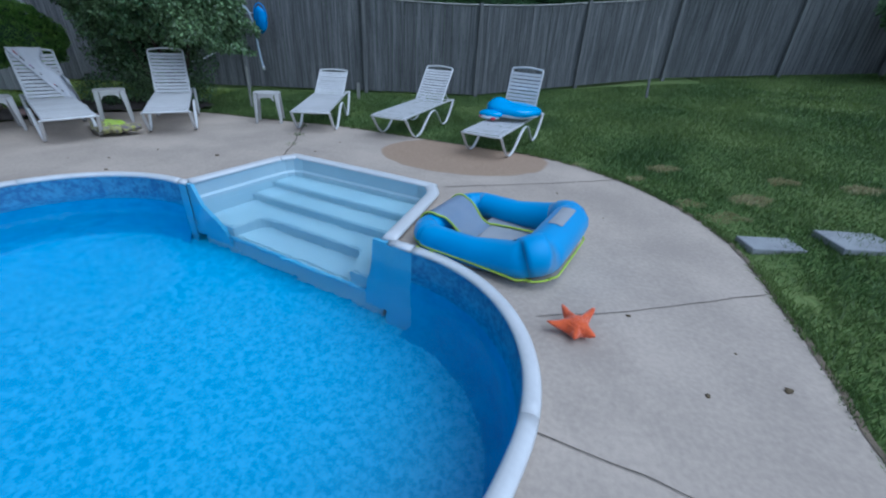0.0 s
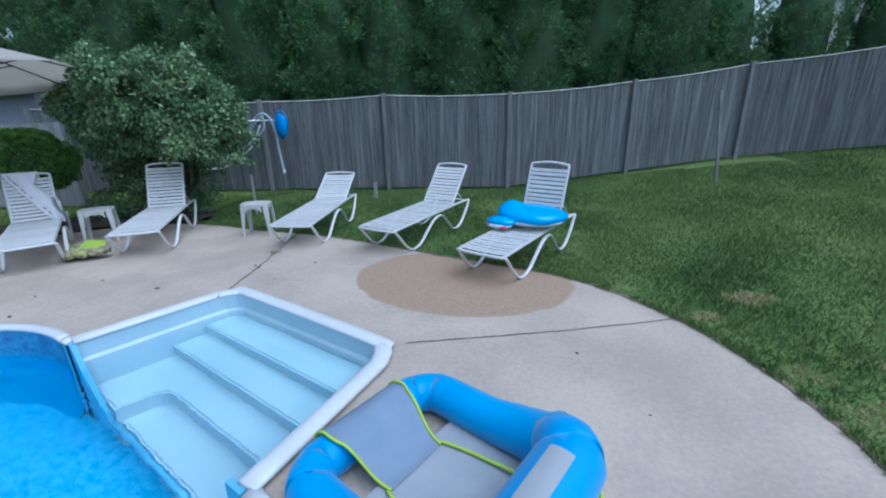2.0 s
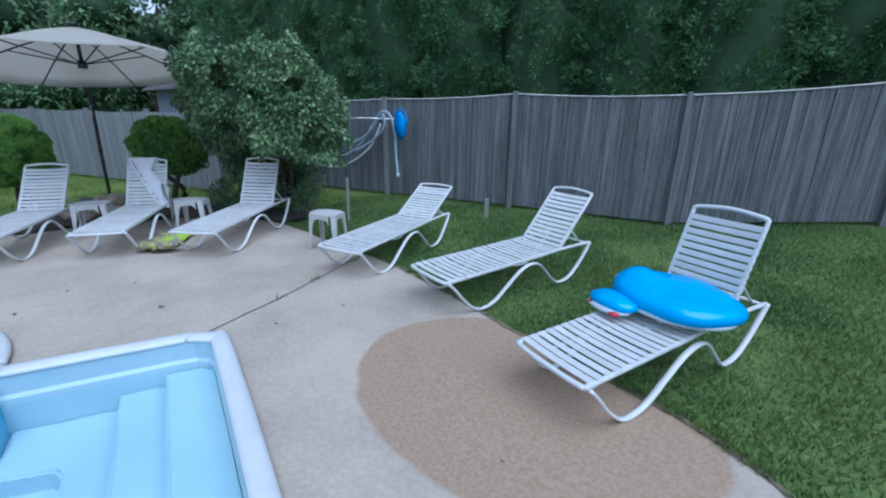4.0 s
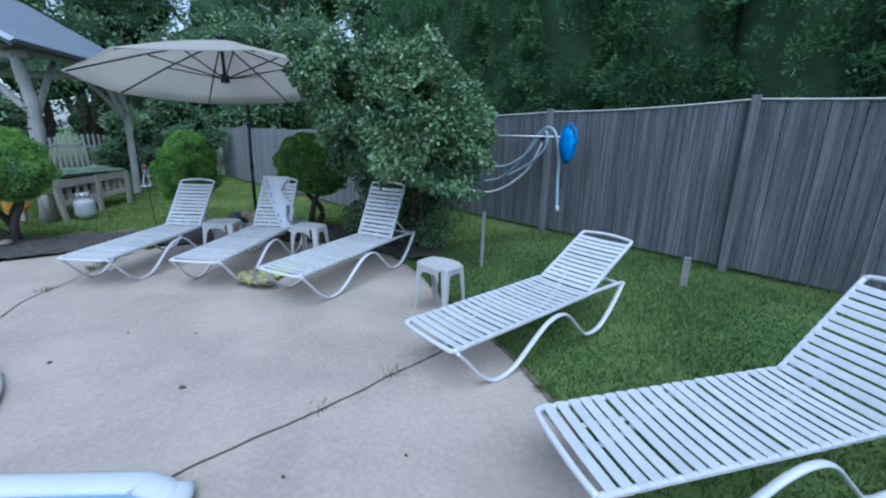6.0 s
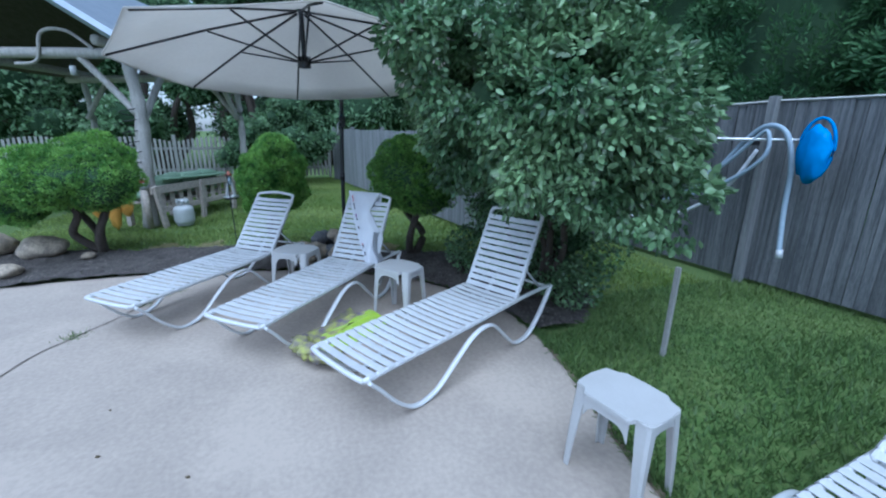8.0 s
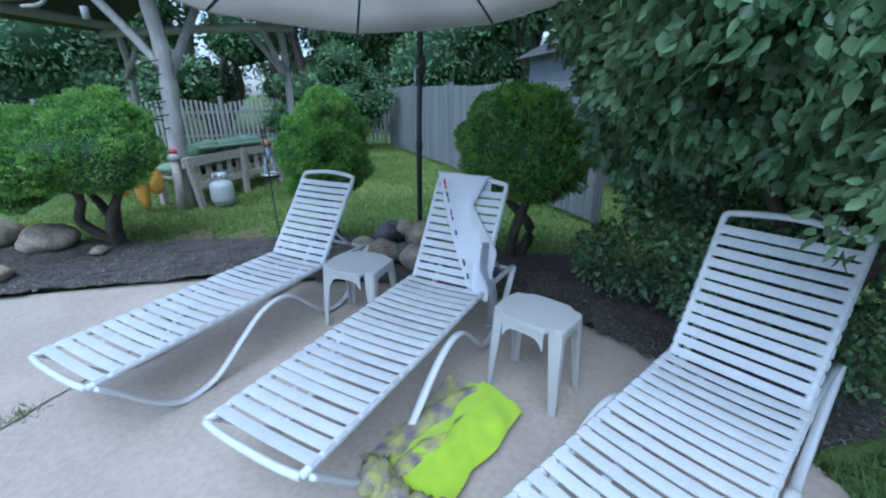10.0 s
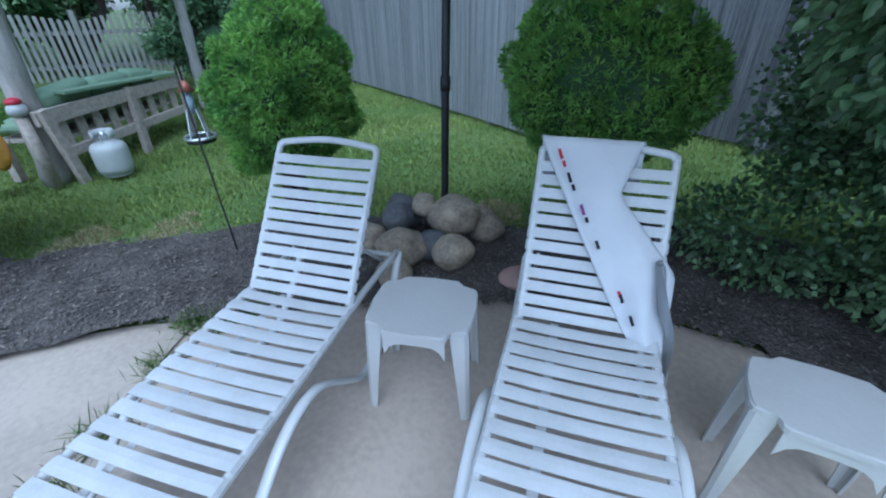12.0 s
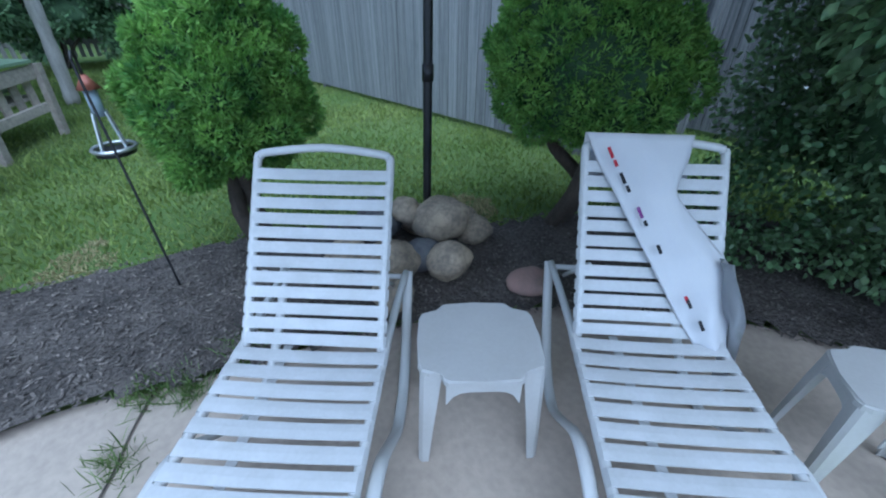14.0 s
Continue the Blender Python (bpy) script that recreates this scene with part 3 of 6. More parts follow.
def build_steps():
    st = thing("pool_steps", "moulded white acrylic corner steps with a raised rim", "pool steps")
    rim = spline([(*pool_xy(u, v), 0.04) for u, v in bay(0.0)], 5)
    part("rim", tubed(rim, 0.062, 12, flat=0.42), COPING, st, "white rounded rim", True)
    bm = bmesh.new()
    levels = [(-0.0, 0.04), (-0.0, -0.10), (-0.022, -0.12), (-0.03, -1.12)]
    rows = []
    for g, z in levels:
        rows.append([bm.verts.new((*pool_xy(u, v), z)) for u, v in bay(-0.045 + g)])
    for a, b in zip(rows, rows[1:]):
        for i in range(len(a) - 1):
            bm.faces.new((a[i], a[i + 1], b[i + 1], b[i]))
    part("shell_wall", bm, ACRYLIC, st, "smooth white side walls", False)
    # two straight upper treads, a third that wraps round a rounded basin, and the basin's floor
    def wall_u(v, side):
        t = (v - 1.2) / 1.06
        return (1.07 - 0.17 * t - 0.07) if side > 0 else (-1.2 + 0.13 * t + 0.07)

    back = [(-1.0, 2.27), (-0.9, 2.345), (0.7, 2.36), (0.79, 2.3), (0.83, 2.2)]
    shapes = []
    for front in (2.04, 1.77):
        shapes.append([(wall_u(front, 1), front), (wall_u(front, -1), front)] + back)
    basin = []
    r, u0, u1, v1 = 0.13, -0.66, 0.60, 1.52
    for j in range(6):
        t = radians(90 * j / 5)
        basin.append((u1 - 0.10 + 0.10 * math.cos(t), v1 - 0.10 + 0.10 * math.sin(t)))
    for j in range(6):
        t = radians(90 + 90 * j / 5)
        basin.append((u0 + r + r * math.cos(t), v1 - r + r * math.sin(t)))
    shapes.append([(1.0, 1.205), (0.68, 1.205), (0.64, 1.32)] + basin + [(u0 - 0.05, 1.205), (-1.14, 1.205)] + back)
    shapes.append([(0.98, 1.22), (0.83, 2.2), (-1.0, 2.27), (-1.12, 1.22)])
    for pts, z in zip(shapes, (-0.19, -0.36, -0.55, -0.76)):
        pts = [pool_xy(u, v) for u, v in pts]
        bm = prism(bmesh.new(), pts, -1.13, z)
        bmesh.ops.recalc_face_normals(bm, faces=bm.faces[:])
        es = [e for e in bm.edges if all(abs(v.co.z - z) < 1e-5 for v in e.verts)]
        bmesh.ops.bevel(bm, geom=es, offset=0.018, segments=3, affect="EDGES")
        part("tread", bm, ACRYLIC, st)
    part("lip", tubed([(*pool_xy(-1.15, 1.19), -0.78), (*pool_xy(1.05, 1.19), -0.78)], 0.022, 8), CHEEK, st, "pale blue front lip", True)
    # flange panels that widen downwards where the bay meets the liner
    for side in (((-1.2, 0.03), (-1.14, 0.03), (-0.98, -0.3), (-0.78, -0.64), (-0.72, -0.95), (-1.2, -0.95)), ((1.07, 0.03), (0.95, 0.03), (0.92, -0.3), (0.87, -0.64), (0.84, -0.95), (1.07, -0.95))):
        bm = bmesh.new()
        f = [bm.verts.new((*pool_xy(u, 1.165), z)) for u, z in side]
        k = [bm.verts.new((*pool_xy(u, 1.20), z)) for u, z in side]
        bm.faces.new(f)
        bm.faces.new(list(reversed(k)))
        for i in range(len(f)):
            bm.faces.new((f[i - 1], f[i], k[i], k[i - 1]))
        bmesh.ops.recalc_face_normals(bm, faces=bm.faces[:])
        part("flange", bm, CHEEK, st, "pale blue flange panel")
    return st


build_steps()

BED = [(-5.94, 3.6), (-5.78, 4.3), (-5.53, 4.9), (-5.14, 5.53), (-4.55, 5.98), (-4.0, 6.22), (-3.6, 6.38), (-3.7, 6.9), (-4.3, 7.3), (-5.3, 7.1), (-6.0, 6.2), (-6.25, 5.55),
       (-6.75, 4.9), (-7.02, 4.1), (-7.05, 3.65), (-7.15, 3.1), (-7.2, 2.4), (-7.4, 1.6), (-7.6, 0.4), (-7.4, -1.4), (-5.4, -1.4), (-5.83, 0.0), (-5.98, 1.4), (-6.05, 2.4), (-6.07, 3.1)]
BED_LINE = [(p.x, p.y) for p in spline([(x, y, 0) for x, y in BED], 4, closed=True)]


def build_bed():
    bm = bmesh.new()
    step = 0.06
    grid = {}
    for i in range(int(4.3 / step)):
        for j in range(int(9.0 / step)):
            x, y = -7.7 + i * step, -1.5 + j * step
            if inside(BED_LINE, x, y):
                z = -0.02 + 0.03 * noise.noise(Vector((x * 3, y * 3, 1))) + 0.02 * noise.noise(Vector((x * 9, y * 9, 4)))
                grid[i, j] = bm.verts.new((x, y, z))
    for (i, j), v in list(grid.items()):
        q = [grid.get(k) for k in ((i, j), (i + 1, j), (i + 1, j + 1), (i, j + 1))]
        if all(q):
            bm.faces.new(q)
    bed = tagged(part("mulch_bed", bm, MULCH, smooth=True), "dark bark mulch bed along the deck", "mulch bed", kind="structure")
    verts, faces = [], []
    r = random.Random(5)
    while len(faces) < 19000:
        x, y = r.uniform(-7.6, -3.6), r.uniform(-1.3, 7.2)
        if not inside(BED_LINE, x, y):
            continue
        a, ln, wd = r.uniform(0, 6.28), r.uniform(0.01, 0.034), r.uniform(0.004, 0.011)
        c, s = math.cos(a), math.sin(a)
        z = -0.02 + 0.03 * noise.noise(Vector((x * 3, y * 3, 1))) + 0.02 * noise.noise(Vector((x * 9, y * 9, 4))) + 0.006
        tl = r.uniform(-0.3, 0.3) * ln
        k = len(verts)
        for e, f, g in ((-1, -1, -1), (1, -1, 1), (1, 1, 1), (-1, 1, -1)):
            verts.append((x + c * ln * e / 2 - s * wd * f / 2, y + s * ln * e / 2 + c * wd * f / 2, z + g * tl / 2 + 0.006 * r.random()))
        faces.append((k, k + 1, k + 2, k + 3))
    me = bpy.data.meshes.new("mulch_chips")
    me.from_pydata(verts, [], faces)
    tagged(link_mesh("mulch_chips", me, CHIP), "loose dark bark chips", "mulch", kind="stuff")
    return bed


build_bed()


# ---- grass ----
def blades(name, n, region, mat, label, height=0.05, clump=1.0, test=None):
    x0, x1, y0, y1 = region
    pts = rng.uniform((x0, y0), (x1, y1), (n, 2))
    dl, bl = DECK_LINE, BED_LINE
    dx, dy = np.array([p[0] for p in dl]), np.array([p[1] for p in dl])
    bx, by = np.array([p[0] for p in bl]), np.array([p[1] for p in bl])

    def within(px, py, X, Y):
        hit = np.zeros(len(px), bool)
        m = len(X)
        for i in range(m):
            xa, ya, xb, yb = X[i], Y[i], X[i - 1], Y[i - 1]
            c = ((ya > py) != (yb > py)) & (px < (xb - xa) * (py - ya) / (yb - ya + 1e-12) + xa)
            hit ^= c
        return hit

    keep = ~within(pts[:, 0], pts[:, 1], dx, dy) & ~within(pts[:, 0], pts[:, 1], bx, by)
    if test is not None:
        keep &= test(pts)
    pts = pts[keep]
    m = len(pts)
    z = np.minimum(0.1 * np.maximum(0, pts[:, 0] - 1.6 + 0.3 * (pts[:, 1] - 8)), 1.25) - 0.095
    base = np.column_stack([pts, z])
    tall = height * rng.uniform(0.5, 1.3, m) * (0.75 + 0.5 * np.sin(pts[:, 0] * 2.1 + np.sin(pts[:, 1] * 1.7)) ** 2)
    a = rng.uniform(0, 2 * np.pi, m)
    w = rng.uniform(0.004, 0.008, m) * clump
    lean = rng.normal(0, 0.5, (m, 2)) * tall[:, None]
    s = np.column_stack([np.cos(a) * w, np.sin(a) * w, np.zeros(m)])
    v = np.stack([base - s, base + s, base + np.column_stack([lean, tall])], 1)
    me = bpy.data.meshes.new(name)
    me.vertices.add(m * 3)
    me.vertices.foreach_set("co", v.reshape(-1).astype(np.float32))
    me.loops.add(m * 3)
    me.loops.foreach_set("vertex_index", np.arange(m * 3, dtype=np.int32))
    me.polygons.add(m)
    me.polygons.foreach_set("loop_start", np.arange(0, m * 3, 3, dtype=np.int32))
    me.update(calc_edges=True)
    return tagged(link_mesh(name, me, mat), label, "grass", kind="stuff")


def bald(p):
    k = np.zeros(len(p), bool)
    for x, y, r in ((3.35, 3.55, 0.16), (3.55, 3.2, 0.2), (4.0, 3.6, 0.22), (4.6, 4.1, 0.18), (3.5, 4.6, 0.2), (3.05, 4.3, 0.14), (5.2, 3.8, 0.2), (-7.3, 3.2, 0.3), (-7.3, 2.6, 0.35), (-6.6, 5.6, 0.25), (3.45, 1.9, 0.12), (2.5, 4.85, 0.12)):
        k |= (p[:, 0] - x) ** 2 + ((p[:, 1] - y) * 1.6) ** 2 < (r * (1 + 0.3 * np.sin(p[:, 0] * 23) * np.cos(p[:, 1] * 19))) ** 2
    return k


def lush(p):
    return ~bald(p)


blades("grass", 330000, (-4.2, 6.5, -0.5, 10.5), BLADE, "short green lawn grass beside the deck", 0.055, 1.0, lush)
blades("grass", 90000, (6.5, 13.0, 0.0, 11.5), BLADE, "short green lawn grass on the rise", 0.06, 2.0)
# the west lawn's extra light is put into this blade colour
blades("grass", 150000, (-16.0, -4.2, 0.0, 8.8), LIT_BLADE, "short yellowish green lawn grass behind the mulch bed, lightened as if sunlit", 0.05, 1.5, lush)


blades("dry_grass", 420000, (-7.8, 6.0, 2.0, 6.5), DRY_BLADE, "patches of dry straw-coloured grass", 0.03, 1.3, bald)


def edge_grass():
    """Ragged tufts that lean over the deck's edge."""
    k = np.random.default_rng(77)
    line = [p for p in DECK_LINE if p[0] > -4.0 and p[1] > -1.2]
    pts, ways = [], []
    for a, b in zip(line, line[1:]):
        d = Vector((b[0] - a[0], b[1] - a[1]))
        if d.length > 1.0 or d.length < 1e-5:
            continue
        out = Vector((d.y, -d.x)).normalized()
        for j in range(int(d.length * 900)):
            t, off = k.random(), abs(k.normal(0, 0.05)) - 0.012
            if noise.noise(Vector((a[0] * 2.3 + t, a[1] * 2.3, 0))) < -0.15:
                continue
            pts.append((a[0] + d.x * t + out.x * off, a[1] + d.y * t + out.y * off, -0.075))
            ways.append((-out.x * 0.35, -out.y * 0.35, 0.9))
    g = cards("edge_grass", np.array(pts), np.array(ways), 0.06, 0.009, BLADE, None, k, 0.0, 0.4)
    tagged(g, "ragged grass along the deck edge", "grass", kind="stuff")


edge_grass()


# ---- fences ----
def board_meshes(n, width, thick, wood=None):
    """Boards one metre high, with uneven tops; they are stretched to their height."""
    out = []
    for k in range(n):
        r = random.Random(k)
        bm = boxed(0, 0, 0.5, width * (0.97 - 0.03 * r.random()), thick, 1.0)
        for v in bm.verts:
            if v.co.z > 0.5:
                v.co.z += r.uniform(-0.006, 0.004)
                v.co.x += r.uniform(-0.002, 0.002)
                v.co.y += r.uniform(-0.004, 0.004)
        me = bpy.data.meshes.new("board")
        bm.to_mesh(me)
        bm.free()
        me.materials.append(wood or BOARD)
        out.append(me)
    return out


def fence_run(posts, label, width=0.088, post_out=-0.05, cap=True, gap=0.0, wood=None):
    """posts: x, y and the top's height; boards fill each bay. One thing with its posts, rails and boards."""
    f = thing("fence", label, "fence")
    meshes = board_meshes(5, width, 0.018, wood)
    r = random.Random(len(posts) * 3 + int(posts[0][0] * 10))
    for x, y, z in posts:
        lo = rise(x, y) - 0.05
        i = posts.index((x, y, z))
        q = posts[min(i + 1, len(posts) - 1)]
        p = posts[max(i - 1, 0)]
        a = math.atan2(q[1] - p[1], q[0] - p[0])
        ob = part("post", boxed(0, 0, 0.5, 0.075, 0.09, 1.0, bevel=0.006), POST_WOOD, f)
        ob.matrix_basis = pose(x - math.sin(a) * post_out, y + math.cos(a) * post_out, lo, 0, 0, math.degrees(a)) @ Matrix.Diagonal((1, 1, z + 0.03 - lo, 1))
    for (x1, y1, z1), (x2, y2, z2) in zip(posts, posts[1:]):
        ln = math.hypot(x2 - x1, y2 - y1)
        a = math.atan2(y2 - y1, x2 - x1)
        n = max(1, round(ln / (width + gap)))
        for k in range(n):
            t = (k + 0.5) / n
            x, y = x1 + (x2 - x1) * t, y1 + (y2 - y1) * t
            z = z1 + (z2 - z1) * t - 0.02 - 0.03 * math.sin(math.pi * t)
            lo = rise(x, y) + 0.02
            ob = link_mesh("board", r.choice(meshes), None, f)
            ob.matrix_basis = pose(x, y, lo, r.uniform(-0.3, 0.3), r.uniform(-0.12, 0.12), math.degrees(a)) @ Matrix.Diagonal((1, 1, z - lo + r.uniform(-0.006, 0.006), 1))
        for h in (0.3, 1.5):
            pa = Vector((x1 - math.sin(a) * 0.03, y1 + math.cos(a) * 0.03, z1 - 1.85 + h))
            pb = Vector((x2 - math.sin(a) * 0.03, y2 + math.cos(a) * 0.03, z2 - 1.85 + h))
            part("rail", tubed([pa, pb], 0.03, 4), POST_WOOD, f)
        if cap:
            pts = []
            for k in range(9):
                t = k / 8
                pts.append(Vector((x1 + (x2 - x1) * t - math.sin(a) * -0.005, y1 + (y2 - y1) * t + math.cos(a) * -0.005, z1 + (z2 - z1) * t - 0.012 - 0.03 * math.sin(math.pi * t))))
            part("cap_strip", tubed(pts, 0.024, 4, flat=0.55), CAP_WOOD, f)
    return f


NORTH = [(-9.3, 8.3, 1.8), (-6.72, 8.74, 1.82), (-4.14, 9.17, 1.83), (-1.52, 9.6, 1.90), (1.04, 9.94, 1.86), (3.5, 10.6, 2.04), (5.8, 11.2, 2.32), (8.4, 10.9, 2.58), (10.4, 10.5, 2.68)]
fence_run(NORTH, "weathered grey wooden stockade fence behind the loungers")
fence_run([(10.4, 10.5, 2.68), (11.9, 9.3, 2.62), (13.4, 7.6, 2.5), (14.4, 5.6, 2.4)], "weathered grey wooden fence at the lawn's far corner")
fence_run([(-15.6, 5.32, 1.6), (-13.4, 5.76, 1.58), (-11.2, 6.26, 1.56), (-9.0, 6.72, 1.55), (-6.9, 7.12, 1.55)], "pale grey board fence behind the grass strip", 0.14, 0.05, False, wood=PALE_BOARD)


def picket_fence():
    f = thing("picket_fence", "weathered wooden picket fence with scalloped top", "fence")
    me = bpy.data.meshes.new("picket")
    bm = boxed(0, 0, 0.5, 0.07, 0.02, 1.0)
    bm.to_mesh(me)
    bm.free()
    me.materials.append(SILVER_PICKET)
    x0 = -16.0
    y = 5.2
    while y > -9.0:
        part("post", boxed(x0, y, 0.66, 0.1, 0.1, 1.4), SILVER_PICKET, f)
        for k in range(1, 18):
            yy = y - 2.3 * k / 18
            h = 1.12 + 0.16 * math.sin(math.pi * k / 18)
            ob = link_mesh("picket", me, None, f)
            ob.matrix_basis = pose(x0 + 0.03, yy, 0.03, 0, 0, 90) @ Matrix.Diagonal((1, 1, h, 1))
        for z in (0.3, 0.95):
            part("rail", boxed(x0 - 0.02, y - 1.15, z, 0.04, 2.3, 0.08), SILVER_PICKET, f)
        y -= 2.3
    return f


picket_fence()

# ---- sun loungers ----
def strap_mesh(half):
    bm = bmesh.new()
    n = 8
    top = []
    for k in range(n + 1):
        x = -0.256 + 0.512 * k / n
        sag = -0.008 * (1 - (x / 0.256) ** 2)
        top.append([bm.verts.new((x, s * half, sag + dz)) for s, dz in ((-1, 0.0), (0, 0.0015), (1, 0.0))])
    low = []
    for k in range(n + 1):
        x = -0.256 + 0.512 * k / n
        sag = -0.008 * (1 - (x / 0.256) ** 2) - 0.004
        low.append([bm.verts.new((x, s * half, sag)) for s in (-1, 1)])
    for k in range(n):
        for j in range(2):
            bm.faces.new((top[k][j], top[k + 1][j], top[k + 1][j + 1], top[k][j + 1]))
        bm.faces.new((low[k][0], low[k][1], low[k + 1][1], low[k + 1][0]))
        bm.faces.new((top[k][0], low[k][0], low[k + 1][0], top[k + 1][0]))
        bm.faces.new((low[k][1], top[k][2], top[k + 1][2], low[k + 1][1]))
    # ends wrap down round the rails
    for k, sx in ((0, -1), (n, 1)):
        a = [bm.verts.new((sx * 0.266, s * half, -0.012)) for s in (-1, 1)]
        b = [bm.verts.new((sx * 0.262, s * half, -0.032)) for s in (-1, 1)]
        bm.faces.new((top[k][0], top[k][1], top[k][2], a[1], a[0]))
        bm.faces.new((a[0], a[1], b[1], b[0]))
    bmesh.ops.recalc_face_normals(bm, faces=bm.faces[:])
    me = bpy.data.meshes.new("strap")
    bm.to_mesh(me)
    bm.free()
    me.materials.append(STRAP)
    return me


SEAT_STRAP, BACK_STRAP = strap_mesh(0.0245), strap_mesh(0.0195)
HINGE = (1.42, 0.345)


def lounger(x, y, heading, back, label, seed):
    """heading: the way from foot to head, degrees from east. back: the backrest's angle."""
    r = random.Random(seed)
    g = thing("sun_lounger", label, "sun lounger", "loungers round the pool", at=pose(x, y, -0.06, 0, 0, heading - 90))
    for sx in (-1, 1):
        rail = [(sx * 0.25, 0.0, 0.322), (sx * 0.25, 0.8, 0.33), (sx * 0.25, 1.48, 0.345), (sx * 0.265, 1.88, 0.345)]
        part("side_rail", tubed(spline(rail, 4), 0.016, 8), WHITE_PAINT, g, smooth=True)
        leg = [(0.02, 0.315), (0.09, 0.24), (0.19, 0.12), (0.30, 0.03), (0.40, 0.012), (0.53, 0.05), (0.69, 0.17), (0.83, 0.265), (0.96, 0.30), (1.08, 0.27),
               (1.22, 0.14), (1.34, 0.035), (1.46, 0.013), (1.58, 0.04), (1.71, 0.14), (1.82, 0.26), (1.885, 0.35)]
        part("leg", tubed(spline([(sx * (0.272 + 0.02 * math.sin(math.pi * min(1, q / 1.9))), q, z) for q, z in leg], 4), 0.021, 8, flat=0.55, up=(0, 0.001, 1)), WHITE_PAINT, g, smooth=True)
    part("foot_bar", tubed(spline([(-0.25, 0.0, 0.322), (-0.12, -0.012, 0.322), (0.12, -0.012, 0.322), (0.25, 0.0, 0.322)], 5), 0.016, 8), WHITE_PAINT, g, smooth=True)
    part("rear_bar", tubed([(-0.265, 1.86, 0.338), (0.265, 1.86, 0.338)], 0.012, 8), WHITE_PAINT, g, smooth=True)
    part("cross_bar", tubed(spline([(-0.24, 1.425, 0.326), (-0.1, 1.425, 0.312), (0.1, 1.425, 0.312), (0.24, 1.425, 0.326)], 5), 0.009, 6), WHITE_PAINT, g, smooth=True)
    n = 21
    for k in range(n):
        q = 0.055 + 1.32 * k / (n - 1) + r.uniform(-0.004, 0.004)
        ob = link_mesh("strap", SEAT_STRAP, None, g)
        ob.matrix_basis = pose(r.uniform(-0.001, 0.001), q, 0.341 + 0.022 * q / 1.48, 0.4 + r.uniform(-1.5, 1.5), 0, r.uniform(-0.25, 0.25))
    bm = boxed(-0.1, 0.80, 0.324, 0.03, 1.3, 0.003)
    part("under_strap", bm, STRAP, g)
    c, s = math.cos(radians(back)), math.sin(radians(back))

    def up(xx, d, off=0.0):
        return (xx, HINGE[0] + d * c - off * s, HINGE[1] + d * s + off * c)

    frame_line = [up(-0.235, 0.0), up(-0.235, 0.3), up(-0.24, 0.64), up(-0.232, 0.675), up(-0.2, 0.69), up(0, 0.71), up(0.2, 0.69), up(0.232, 0.675), up(0.24, 0.64), up(0.235, 0.3), up(0.235, 0.0)]
    part("back_frame", tubed(spline(frame_line, 4), 0.015, 8, up=(0, -s, c)), WHITE_PAINT, g, smooth=True)
    for k in range(12):
        d = 0.032 + 0.0525 * k + r.uniform(-0.0025, 0.0025)
        ob = link_mesh("strap", BACK_STRAP, None, g)
        px, py, pz = up(0, d, 0.014)
        ob.matrix_basis = pose(px, py, pz, back + r.uniform(-1.5, 1.5), 0, 0) @ Matrix.Diagonal((0.955, 1, 1, 1))
    for sx in (-1, 1):
        part("prop", tubed([up(sx * 0.2, 0.26, -0.02), (sx * 0.22, 1.80, 0.338)], 0.009, 6), WHITE_PAINT, g, smooth=True)
    return g


lounger(-4.41, 3.15, 142.0, 52.5, "white strapped sun lounger beside the mulch bed", 1)
lounger(-3.80, 4.10, 140.5, 58, "white strapped sun lounger with a towel over its back", 2)
lounger(-3.05, 4.75, 120, 62, "white strapped sun lounger under the lilac bush", 3)
lounger(-1.30, 5.33, 97, 29, "white strapped sun lounger with its back half lowered", 4)
lounger(-0.17, 5.34, 72, 48, "white strapped sun lounger standing half on grass", 5)
lounger(1.16, 4.68, 66.5, 70, "white strapped sun lounger with a blue float on it", 6)


